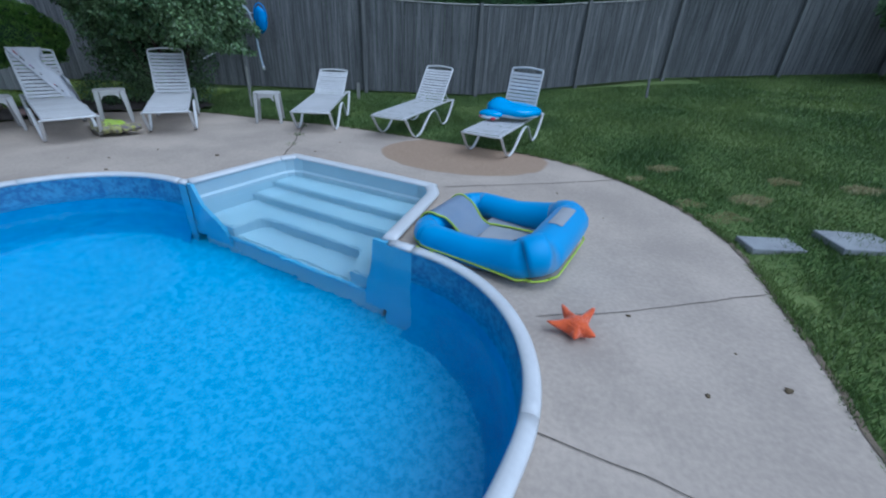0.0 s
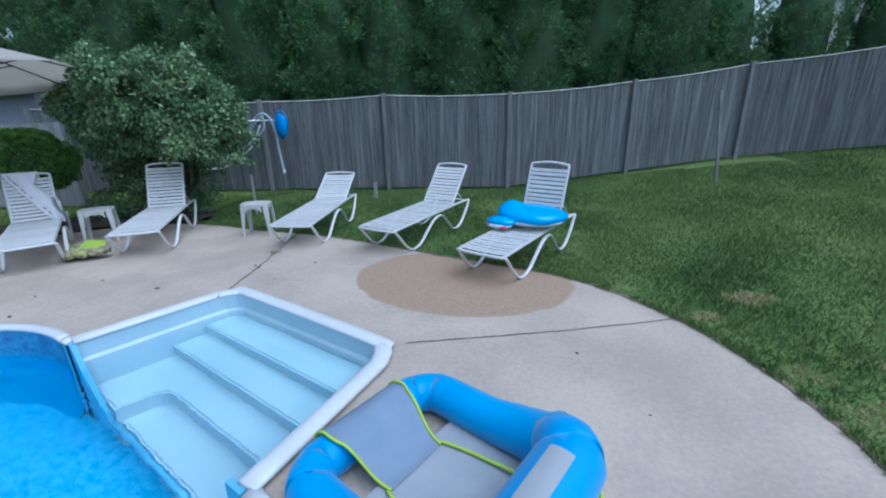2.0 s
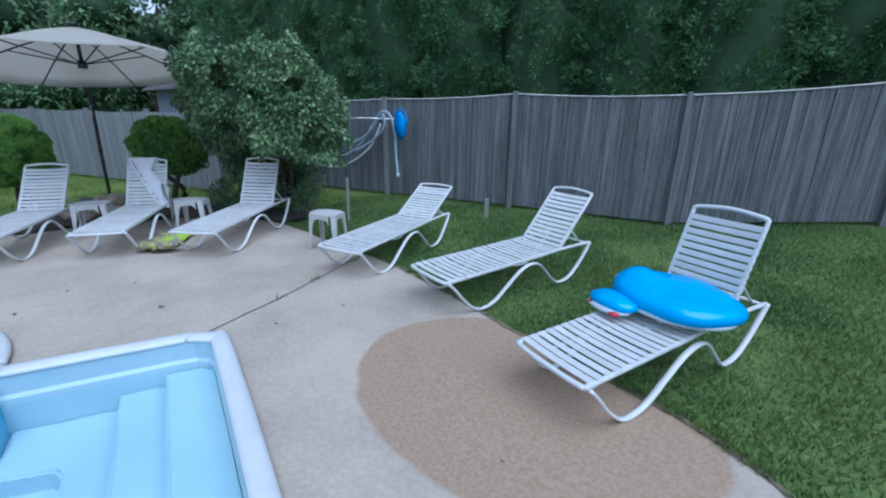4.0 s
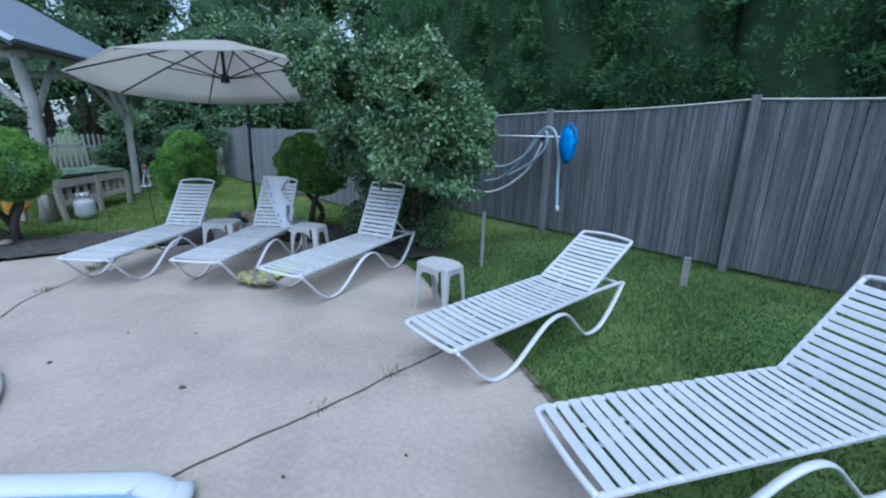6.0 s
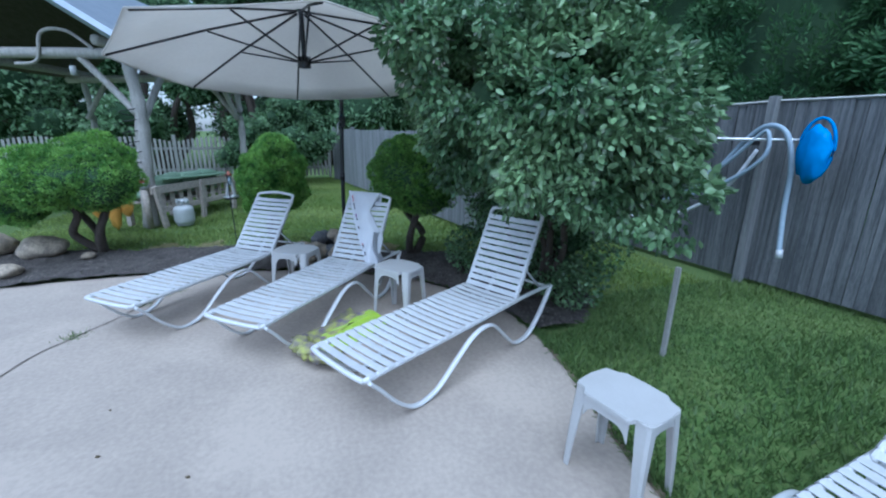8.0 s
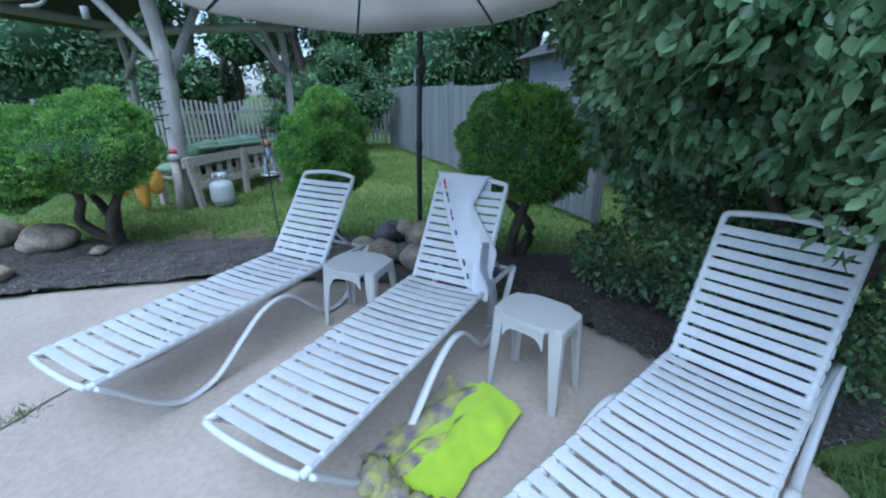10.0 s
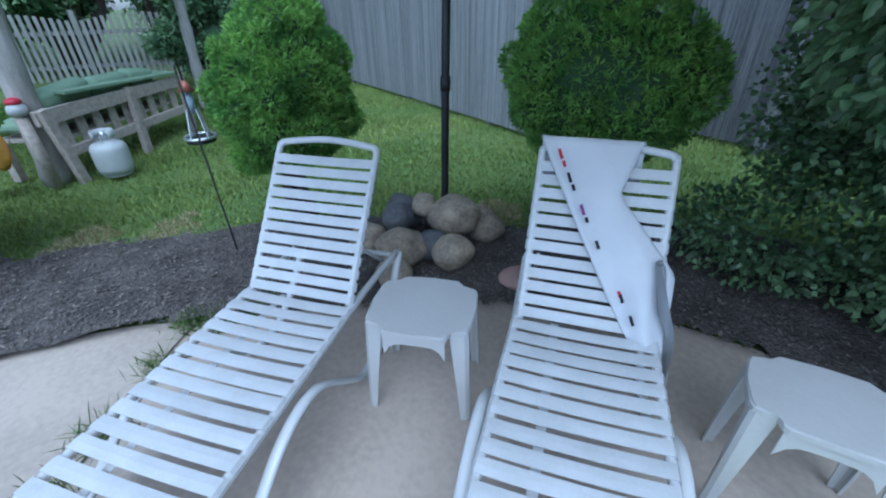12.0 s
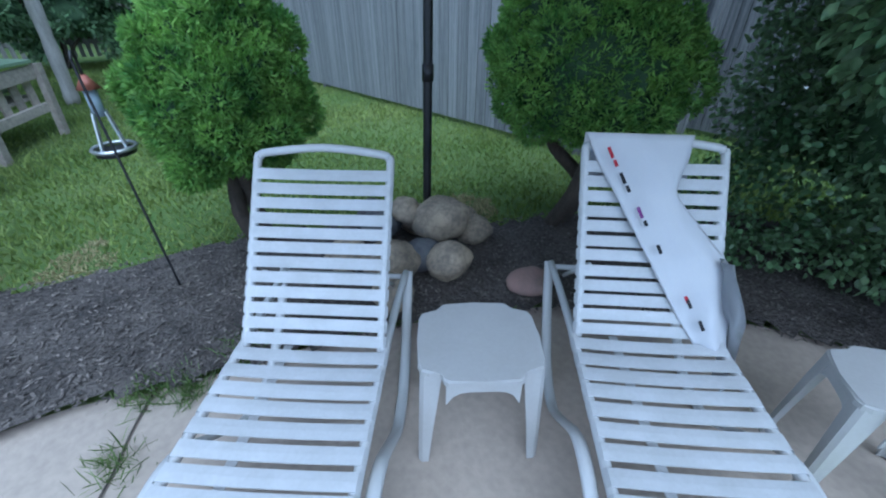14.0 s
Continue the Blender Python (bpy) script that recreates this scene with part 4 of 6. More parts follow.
# ---- side tables ----
def side_table_meshes():
    t = thing("side_table", "low white resin side table with four splayed legs", "side table", "side tables between the loungers")
    # a square top with rounded corners and a wide lip on two sides
    h, w, d, lip, half = 0.405, 0.205, 0.162, 0.212, 0.125
    side = [(w + 0.004, 0), (w, d - 0.04), (w - 0.010, d - 0.010), (w - 0.035, d), (half + 0.010, d), (half + 0.004, d + 0.018), (half - 0.002, lip - 0.012), (half - 0.014, lip - 0.003), (0, lip)]
    outline = side + [(-x, y) for x, y in side[-2::-1]] + [(-x, -y) for x, y in side[1:]] + [(x, -y) for x, y in side[-2:0:-1]]
    bm = prism(bmesh.new(), outline, h - 0.022, h)
    es = [e for e in bm.edges if all(v.co.z > h - 1e-4 for v in e.verts)]
    bmesh.ops.bevel(bm, geom=es, offset=0.006, segments=3, affect="EDGES")
    part("tabletop", bm, RESIN, t)
    # arched aprons under the four sides
    for k in range(4):
        edge, reach = ((lip - 0.012, 0.118), (w - 0.008, 0.13))[k % 2]
        bm = bmesh.new()
        rows = []
        for i in range(11):
            u = -1 + i / 5
            drop = 0.035 + 0.055 * abs(u) ** 5
            rows.append([bm.verts.new((u * reach, y, z)) for y, z in ((edge, h - 0.02), (edge, h - 0.02 - drop), (edge - 0.008, h - 0.02 - drop), (edge - 0.008, h - 0.02))])
        for p, q in zip(rows, rows[1:]):
            for i in range(4):
                bm.faces.new((p[i - 1], p[i], q[i], q[i - 1]))
        bm.faces.new(rows[0])
        bm.faces.new(list(reversed(rows[-1])))
        bmesh.ops.recalc_face_normals(bm, faces=bm.faces[:])
        part("apron", bm, RESIN, t).matrix_basis = Matrix.Rotation(k * math.pi / 2, 4, "Z")
    # angled legs, open to the inside, tapering to the floor
    for sx, sy in ((1, 1), (-1, 1), (-1, -1), (1, -1)):
        bm = bmesh.new()
        rows = []
        for z, ox, oy, wide in ((h - 0.018, 0.199, 0.158, 0.070), (0.30, 0.203, 0.170, 0.062), (0.15, 0.209, 0.186, 0.048), (0.0, 0.214, 0.196, 0.036)):
            ix, iy = ox - 0.010, oy - 0.010
            ring = [(ox, oy - wide), (ox, oy - 0.014), (ox - 0.014, oy), (ox - wide, oy), (ox - wide, iy), (ix - 0.008, iy), (ix, iy - 0.008), (ix, oy - wide)]
            rows.append([bm.verts.new((sx * x, sy * y, z)) for x, y in ring])
        for p, q in zip(rows, rows[1:]):
            for i in range(8):
                bm.faces.new((p[i - 1], p[i], q[i], q[i - 1]))
        bm.faces.new(rows[-1])
        bm.faces.new(list(reversed(rows[0])))
        bmesh.ops.recalc_face_normals(bm, faces=bm.faces[:])
        part("leg", bm, RESIN, t)
    return t


table = side_table_meshes()
SMALL = Matrix.Diagonal((0.97, 0.84, 1.06, 1))
table.matrix_basis = pose(-5.18, 4.47, -0.06, 0, 0, 57) @ SMALL
copy_thing(table, pose(-4.29, 5.35, -0.06, 0, 0, 38) @ SMALL)
copy_thing(table, pose(-2.21, 5.97, -0.06, 0, 0, 15) @ SMALL)


# ---- cantilever umbrella ----
def umbrella():
    g = thing("cantilever_umbrella", "open beige offset umbrella on a dark metal pole", "umbrella")
    cx, cy, cz, R = -5.02, 4.70, 2.04, 1.45

    def rim(a, k=1.0, lift=0.0):
        x, y = R * k * math.cos(a), R * k * math.sin(a)
        return Vector((cx + x, cy + y, cz + 0.115 * x + 0.46 * (1 - k) + 0.02 * math.sin(math.pi * k) + lift))

    ribs = [radians(5 + 45 * i) for i in range(8)]
    bm = bmesh.new()
    n = 6
    for i in range(8):
        a0, a1 = ribs[i], ribs[(i + 1) % 8] + (2 * math.pi if i == 7 else 0)
        rows = []
        for k in range(n + 1):
            t = 0.03 + 0.97 * k / n
            p, q = rim(a0, t), rim(a1, t)
            row = []
            for j in range(5):
                s = j / 4
                v = p.lerp(q, s)
                v.z -= 0.012 * t * math.sin(math.pi * s)
                row.append(bm.verts.new(v))
            rows.append(row)
        for k in range(n):
            for j in range(4):
                bm.faces.new((rows[k][j], rows[k + 1][j], rows[k + 1][j + 1], rows[k][j + 1]))
    bmesh.ops.remove_doubles(bm, verts=bm.verts[:], dist=0.002)
    bmesh.ops.recalc_face_normals(bm, faces=bm.faces[:])
    bmesh.ops.solidify(bm, geom=bm.faces[:], thickness=0.004)
    canopy = part("canopy", bm, CANVAS, g, "beige canvas canopy", True)
    bm = bmesh.new()
    edge = []
    for i in range(8):
        a0, a1 = ribs[i], ribs[(i + 1) % 8] + (2 * math.pi if i == 7 else 0)
        for j in range(4):
            v = rim(a0).lerp(rim(a1), j / 4)
            v.z -= 0.012 * math.sin(math.pi * j / 4) + 0.003
            edge.append(v)
    part("hem", tubed(edge, 0.007, 6, closed=True), CANVAS, canopy, smooth=True)
    top = rim(0, 0.0)
    hub = top + Vector((-0.03, 0, -0.42))
    part("hub", tubed([hub + Vector((0, 0, -0.04)), hub + Vector((0, 0, 0.05))], 0.05, 12), DARK_METAL, g, smooth=True)
    part("mast_tube", tubed([hub, top + Vector((0, 0, 0.03))], 0.02, 10), DARK_METAL, g, smooth=True)
    part("finial", blob(bmesh.new(), top + Vector((0, 0, 0.03)), (0.05, 0.05, 0.03), rough=0, sub=2), DARK_METAL, g, smooth=True)
    for a in ribs:
        rib = part("rib", tubed([rim(a, 0.03, -0.02), rim(a, 0.5, -0.02), rim(a, 0.985, -0.014)], 0.009, 6), DARK_METAL, g, smooth=True)
        part("strut", tubed([hub, rim(a, 0.5, -0.03)], 0.008, 6), DARK_METAL, rib, smooth=True)
    base = Vector((-6.34, 5.02, 0.0))
    part("pole", tubed(spline([base, base + Vector((0.01, 0.02, 1.0)), base + Vector((-0.02, 0.06, 1.85)), base + Vector((0.0, 0.06, 2.12)), base + Vector((0.22, -0.06, 2.27))], 6), 0.024, 12, radii=None), DARK_METAL, g, smooth=True)
    part("arm", tubed(spline([base + Vector((0.22, -0.06, 2.27)), base + Vector((0.75, -0.15, 2.45)), top + Vector((0, 0, 0.03))], 6), 0.026, 10), DARK_METAL, g, smooth=True)
    part("collar", tubed([base + Vector((0.01, 0.018, 0.92)), base + Vector((0.01, 0.02, 1.0))], 0.03, 12), DARK_METAL, g, smooth=True)
    part("crank_box", boxed(base.x + 0.05, base.y + 0.05, 1.62, 0.07, 0.07, 0.14, bevel=0.01), DARK_METAL, g)
    part("crank_handle", tubed([base + Vector((0.08, 0.03, 1.62)), base + Vector((0.12, -0.01, 1.58)), base + Vector((0.12, -0.01, 1.46))], 0.01, 6), ALU, g, smooth=True)
    part("pull_bar", tubed([base + Vector((-0.01, 0.08, 1.95)), base + Vector((0.07, 0.04, 1.66))], 0.014, 6), DARK_METAL, g, smooth=True)
    return g


umbrella()


# ---- shrubs and trees ----
def stems(parent, name, base, tips, r0, r1, mat=BARK, bend=0.15, seed=0):
    rr = random.Random(seed)
    bm = bmesh.new()
    for t in tips:
        a, b = Vector(base), Vector(t)
        a = a + Vector((rr.uniform(-0.06, 0.06), rr.uniform(-0.06, 0.06), -0.05))
        m1 = a.lerp(b, 0.35) + Vector((rr.uniform(-bend, bend), rr.uniform(-bend, bend), 0))
        m2 = a.lerp(b, 0.7) + Vector((rr.uniform(-bend, bend), rr.uniform(-bend, bend), 0))
        line = spline([a, m1, m2, b], 5)
        n = len(line)
        tube(bm, line, segs=7, radii=[r0 + (r1 - r0) * i / (n - 1) for i in range(n)])
    return part(name, bm, mat, parent, smooth=True)


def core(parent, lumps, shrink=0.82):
    # solid dark lumps stand in for the shaded depth behind the leaves
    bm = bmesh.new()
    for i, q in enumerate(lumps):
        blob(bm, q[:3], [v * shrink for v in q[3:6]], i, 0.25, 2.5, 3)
    return part("inner_shade", bm, SHADE_CORE, parent, smooth=True)


def topiary(x, y, lumps, leaves, label, seed, tips, length=0.036):
    g = thing("topiary_shrub", label, "shrub", "clipped shrubs in the mulch bed")
    k = np.random.default_rng(seed)
    full = [(x + a, y + b, c - 0.05, d, e, f) for a, b, c, d, e, f in lumps]
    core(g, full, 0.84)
    rr = random.Random(seed)
    tufts = [(q[0], q[1], q[2], q[3] * 0.93, q[4] * 0.93, q[5] * 0.93) for q in full]
    for i in range(170):
        q = rr.choice(full)
        a, b = rr.uniform(0, 6.28), rr.uniform(-0.9, 1.4)
        sz = rr.uniform(0.05, 0.11)
        tufts.append((q[0] + q[3] * 0.93 * math.cos(a) * math.cos(b), q[1] + q[4] * 0.93 * math.sin(a) * math.cos(b), q[2] + q[5] * 0.93 * math.sin(b), sz, sz, sz * 0.9))
    p, d = on_lumps(tufts, leaves, k, 0.16)
    d[:, 2] += 0.35
    cards("crown", p, d, length, 0.014, CEDAR_LEAF, g, k, 0.0, 0.8)
    stems(g, "trunk", (x, y, 0.0), [(x + a, y + b, c) for a, b, c in tips], 0.055, 0.03, seed=seed)
    return g


topiary(-7.15, 2.0, [(0, -0.1, 1.0, 0.7, 0.62, 0.40), (-0.25, -0.5, 0.93, 0.5, 0.45, 0.38), (0.15, 0.15, 0.95, 0.48, 0.45, 0.38), (0.2, -0.35, 0.97, 0.5, 0.5, 0.36), (-0.15, 0.05, 1.17, 0.42, 0.42, 0.32), (0.1, -0.7, 0.8, 0.42, 0.4, 0.36)],
        60000, "wide flat-topped clipped cedar with bare lower stems", 11, [(0.1, 0.2, 0.8), (-0.3, -0.4, 0.75), (0.2, -0.3, 0.8), (-0.1, 0.3, 0.7)])
topiary(-6.88, 4.15, [(0, 0, 0.98, 0.36, 0.38, 0.42), (0.03, -0.08, 0.84, 0.33, 0.33, 0.34), (-0.04, 0.06, 1.16, 0.30, 0.32, 0.29), (0.05, 0.10, 0.80, 0.29, 0.29, 0.30)],
        60000, "rounded bright green clipped cedar on a bent stem", 12, [(0.02, 0.05, 0.8), (-0.05, -0.1, 0.75)])
topiary(-6.0, 5.86, [(0, 0, 1.02, 0.50, 0.48, 0.46), (0.08, 0.12, 0.95, 0.46, 0.45, 0.43), (-0.15, -0.08, 1.05, 0.38, 0.38, 0.36)],
        45000, "dark rounded clipped cedar in the bush's shade", 13, [(0.0, 0.0, 0.8), (0.2, 0.2, 0.8)])


def lilac():
    g = thing("lilac_bush", "large leafy lilac bush overhanging a lounger", "bush")
    k = np.random.default_rng(21)
    rr = random.Random(21)
    lumps = [(-4.05, 6.55, 1.70, 1.0, 0.95, 0.72), (-3.45, 6.6, 1.6, 0.7, 0.7, 0.58), (-4.7, 6.6, 1.65, 0.7, 0.7, 0.6), (-3.9, 6.05, 1.72, 0.75, 0.6, 0.5),
             (-3.8, 6.5, 2.15, 0.55, 0.55, 0.40), (-4.4, 6.4, 2.12, 0.5, 0.5, 0.40), (-3.3, 6.8, 1.35, 0.38, 0.45, 0.4), (-4.6, 6.1, 1.6, 0.5, 0.45, 0.42), (-3.42, 6.2, 1.5, 0.42, 0.4, 0.38), (-4.3, 7.1, 1.5, 0.8, 0.5, 0.7), (-3.3, 6.35, 1.2, 0.28, 0.3, 0.3), (-4.98, 6.35, 1.95, 0.45, 0.45, 0.45),
             (-3.02, 6.55, 1.15, 0.34, 0.34, 0.28), (-3.35, 6.2, 1.15, 0.26, 0.24, 0.16), (-3.88, 5.72, 2.0, 0.42, 0.44, 0.42), (-4.15, 6.0, 1.75, 0.4, 0.4, 0.5), (-5.35, 6.5, 1.85, 0.5, 0.5, 0.45),
             (-4.3, 5.88, 1.5, 0.4, 0.36, 0.34), (-4.65, 6.02, 1.35, 0.42, 0.36, 0.4)]
    # smaller sprays that break the outline
    sprays = list(lumps)
    for i in range(80):
        q = rr.choice(lumps)
        a, b = rr.uniform(0, 6.28), rr.uniform(-0.5, 1.3)
        sprays.append((q[0] + q[3] * 0.92 * math.cos(a) * math.cos(b), q[1] + q[4] * 0.92 * math.sin(a) * math.cos(b), q[2] + q[5] * 0.95 * math.sin(b), 0.2, 0.2, 0.17))
    # dark lumps whose colour carries the shade inside the bush
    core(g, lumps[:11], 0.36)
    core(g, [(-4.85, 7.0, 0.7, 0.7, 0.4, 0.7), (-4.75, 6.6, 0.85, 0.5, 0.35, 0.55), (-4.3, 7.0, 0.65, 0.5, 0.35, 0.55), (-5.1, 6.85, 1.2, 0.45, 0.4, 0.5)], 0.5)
    p, d = on_lumps(sprays, 62000, k, 0.45, clumpy(7.5, -0.75))
    cards("crown", p, d, 0.06, 0.034, LILAC_LEAF, g, k, 0.7, 0.6, fold=0.14)
    stems(g, "trunk", (-4.45, 6.85, 0.0), [(-4.5, 6.3, 1.5), (-3.8, 6.6, 1.6), (-4.8, 6.7, 1.6), (-4.1, 6.9, 1.8), (-3.4, 6.6, 1.4), (-4.1, 6.2, 1.6), (-4.5, 6.8, 1.9)], 0.04, 0.018, seed=4)
    low = [(-5.25, 6.4, 0.2, 0.45, 0.3, 0.26), (-4.7, 6.65, 0.25, 0.5, 0.3, 0.3), (-4.1, 6.85, 0.25, 0.5, 0.3, 0.3), (-5.0, 6.95, 0.65, 0.75, 0.5, 0.65), (-4.75, 6.55, 0.95, 0.55, 0.42, 0.62), (-4.4, 6.75, 0.6, 0.55, 0.4, 0.55), (-5.2, 6.65, 0.9, 0.4, 0.35, 0.5), (-4.2, 7.05, 0.7, 0.6, 0.4, 0.6),
           (-5.1, 6.8, 1.35, 0.5, 0.4, 0.5), (-4.6, 6.9, 1.3, 0.6, 0.45, 0.5), (-4.0, 6.7, 1.1, 0.5, 0.4, 0.4), (-5.0, 7.1, 1.7, 0.5, 0.4, 0.4)]
    p, d = on_lumps(low, 26000, k, 0.7, clumpy(8.0, -0.9))
    cards("lower_leaves", p, d, 0.042, 0.028, LILAC_LEAF, g, k, 0.2, 0.7, fold=0.12, label="low dark leaves round the stems")
    return g


lilac()


def conifer_mesh(seed, height, radius, leaves):
    """One columnar conifer: a solid inner cone and its sprays, as two meshes at the origin."""
    k = np.random.default_rng(seed)
    tufts = int(height * radius * 62)
    z = height * (1 - np.sqrt(k.random(tufts)) * 0.985)
    a = k.uniform(0, 2 * np.pi, tufts)
    t = z / height
    prof = radius * np.minimum(1.0, (1 - t) * 2.1) ** 0.75 * (0.86 + 0.2 * np.minimum(1, t * 5))
    lump = 1 + 0.14 * np.sin(a * 3 + z * 1.9 + seed) * np.sin(z * 2.7 + a * 2 + seed * 2)
    r0 = prof * lump * k.uniform(0.80, 1.0, tufts)
    i = k.integers(0, tufts, leaves)
    size = k.uniform(0.09, 0.19, tufts)[i]
    off = k.normal(0, 1, (leaves, 3))
    off /= np.linalg.norm(off, axis=1)[:, None]
    off *= (size * k.random(leaves) ** 0.4)[:, None]
    out = np.column_stack([np.cos(a), np.sin(a), np.zeros(tufts)])[i]
    p = out * r0[i][:, None] + off * np.array([1, 1, 1.35])
    p[:, 2] += z[i]
    d = out * 0.7 + off / size[:, None] * 0.8
    d[:, 2] += 0.35
    return k, p, d


def conifer(x, y, z, height, radius, seed, leaves, proto):
    if proto is not None:
        return copy_thing(proto, pose(x, y, z, 0, 0, seed * 77))
    g = thing("arborvitae", "tall dense dark green arborvitae behind the fence", "conifer", "hedge behind the fence")
    k, p, d = conifer_mesh(seed, height, radius, leaves)
    cards("crown", p, d, 0.085, 0.034, HEDGE_LEAF, g, k, -0.1, 0.45)
    # inner cone, coloured dark in place of the shade between sprays
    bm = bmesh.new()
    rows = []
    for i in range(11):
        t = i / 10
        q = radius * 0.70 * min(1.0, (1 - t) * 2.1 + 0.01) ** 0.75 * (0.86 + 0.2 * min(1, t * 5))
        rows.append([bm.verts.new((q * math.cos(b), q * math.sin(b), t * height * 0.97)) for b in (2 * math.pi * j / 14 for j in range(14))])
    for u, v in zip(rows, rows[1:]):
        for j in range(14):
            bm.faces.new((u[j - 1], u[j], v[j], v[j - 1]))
    part("inner_shade", bm, SHADE_CORE, g, smooth=True)
    part("trunk", tubed([(0, 0, -0.3), (0, 0, 0.6)], 0.1, 8), BARK, g, smooth=True)
    g.matrix_basis = pose(x, y, z, 0, 0, seed * 77)
    return g


tall = [conifer(-8.6, 10.6, 0, 8.2, 1.25, 1, 52000, None), conifer(-6.9, 11.0, 0, 7.8, 1.2, 2, 52000, None), conifer(-5.2, 11.1, 0, 8.4, 1.25, 3, 52000, None)]
for i, (x, y) in enumerate(((-3.5, 11.3), (-1.9, 11.6), (-0.3, 11.8), (1.3, 12.0), (2.9, 12.4), (4.4, 12.7), (-10.2, 10.2))):
    conifer(x, y, rise(x, y) - 0.1, 8, 1.2, i + 4, 0, tall[i % 3])
small = conifer(5.9, 13.2, 0.4, 5.6, 0.76, 31, 26000, None)
for i, (x, y) in enumerate(((7.5, 13.3), (9.1, 13.1), (10.7, 12.9), (12.4, 12.8))):
    conifer(x, y, rise(x, y) - 0.3 - 0.25 * (i % 2), 5, 1, 40 + i, 0, small)


def broad_tree(x, y, height, spread, seed, leaves, leaf=0.22, name="tree", label="large leafy deciduous tree beyond the fence", group="trees beyond the fences", z0=0.0, lowest=0.25):
    g = thing(name, label, "tree", group)
    k = np.random.default_rng(seed)
    rr = random.Random(seed)
    lumps = []
    for i in range(16):
        t = rr.uniform(lowest, 0.92)
        q = spread * math.sin(math.pi * min(0.95, 0.18 + 0.75 * t)) * rr.uniform(0.25, 0.85)
        a = rr.uniform(0, 6.28)
        s = spread * rr.uniform(0.28, 0.5)
        lumps.append((x + q * math.cos(a), y + q * math.sin(a), z0 + height * t, s, s, s * 0.8))
    core(g, lumps, 0.66)
    p, d = on_lumps(lumps, leaves, k, 0.5, clumpy(9.0 / max(1.0, spread * 0.5), -0.8))
    cards("crown", p, d, leaf, leaf * 0.7, TREE_LEAF, g, k, 0.3, 0.7)
    stems(g, "trunk", (x, y, z0), [(q[0], q[1], q[2]) for q in lumps[:6]], 0.05 + height * 0.018 if height > 4 else 0.03, 0.05 if height > 4 else 0.012, bend=0.3 if height > 4 else 0.1, seed=seed)
    return g


for i, (x, y, h, s) in enumerate(((-19.5, 7.6, 9.5, 3.2), (-20.5, 3.2, 9.0, 3.0), (-19.0, -0.6, 8.0, 2.6), (-20.0, -4.4, 9.0, 3.0), (-18.5, -8.0, 8.5, 3.0), (-16.5, 10.6, 8.5, 2.8), (-26.0, 0.5, 13.0, 4.2), (-25.0, -6.5, 12.0, 4.2), (-13.2, 11.5, 7.5, 2.4), (-25.5, 11.0, 12.0, 4.0), (-15.5, -10.5, 8.5, 3.0), (-22.5, 5.3, 12.0, 3.4), (-22.5, 8.8, 12.0, 3.2))):
    broad_tree(x, y, h, s, 60 + i, 14000, 0.17, lowest=0.12)
for i, (x, y, h, s) in enumerate(((-14.6, 4.3, 2.5, 1.1), (-15.2, 2.9, 1.9, 0.9))):
    broad_tree(x, y, h, s, 90 + i, 5000, 0.11, "shrub", "light green leafy shrub at the fence corner", "shrubs by the fence", lowest=0.1)
broad_tree(10.75, 9.2, 1.35, 0.75, 95, 4500, 0.09, "shrub", "dark rounded shrub at the lawn's corner", "shrubs at the lawn corner", 0.9, 0.1)
broad_tree(10.0, 9.7, 2.5, 0.7, 96, 6000, 0.09, "small_tree", "slim pale leafy sapling at the fence", "shrubs at the lawn corner", 0.9, 0.3)

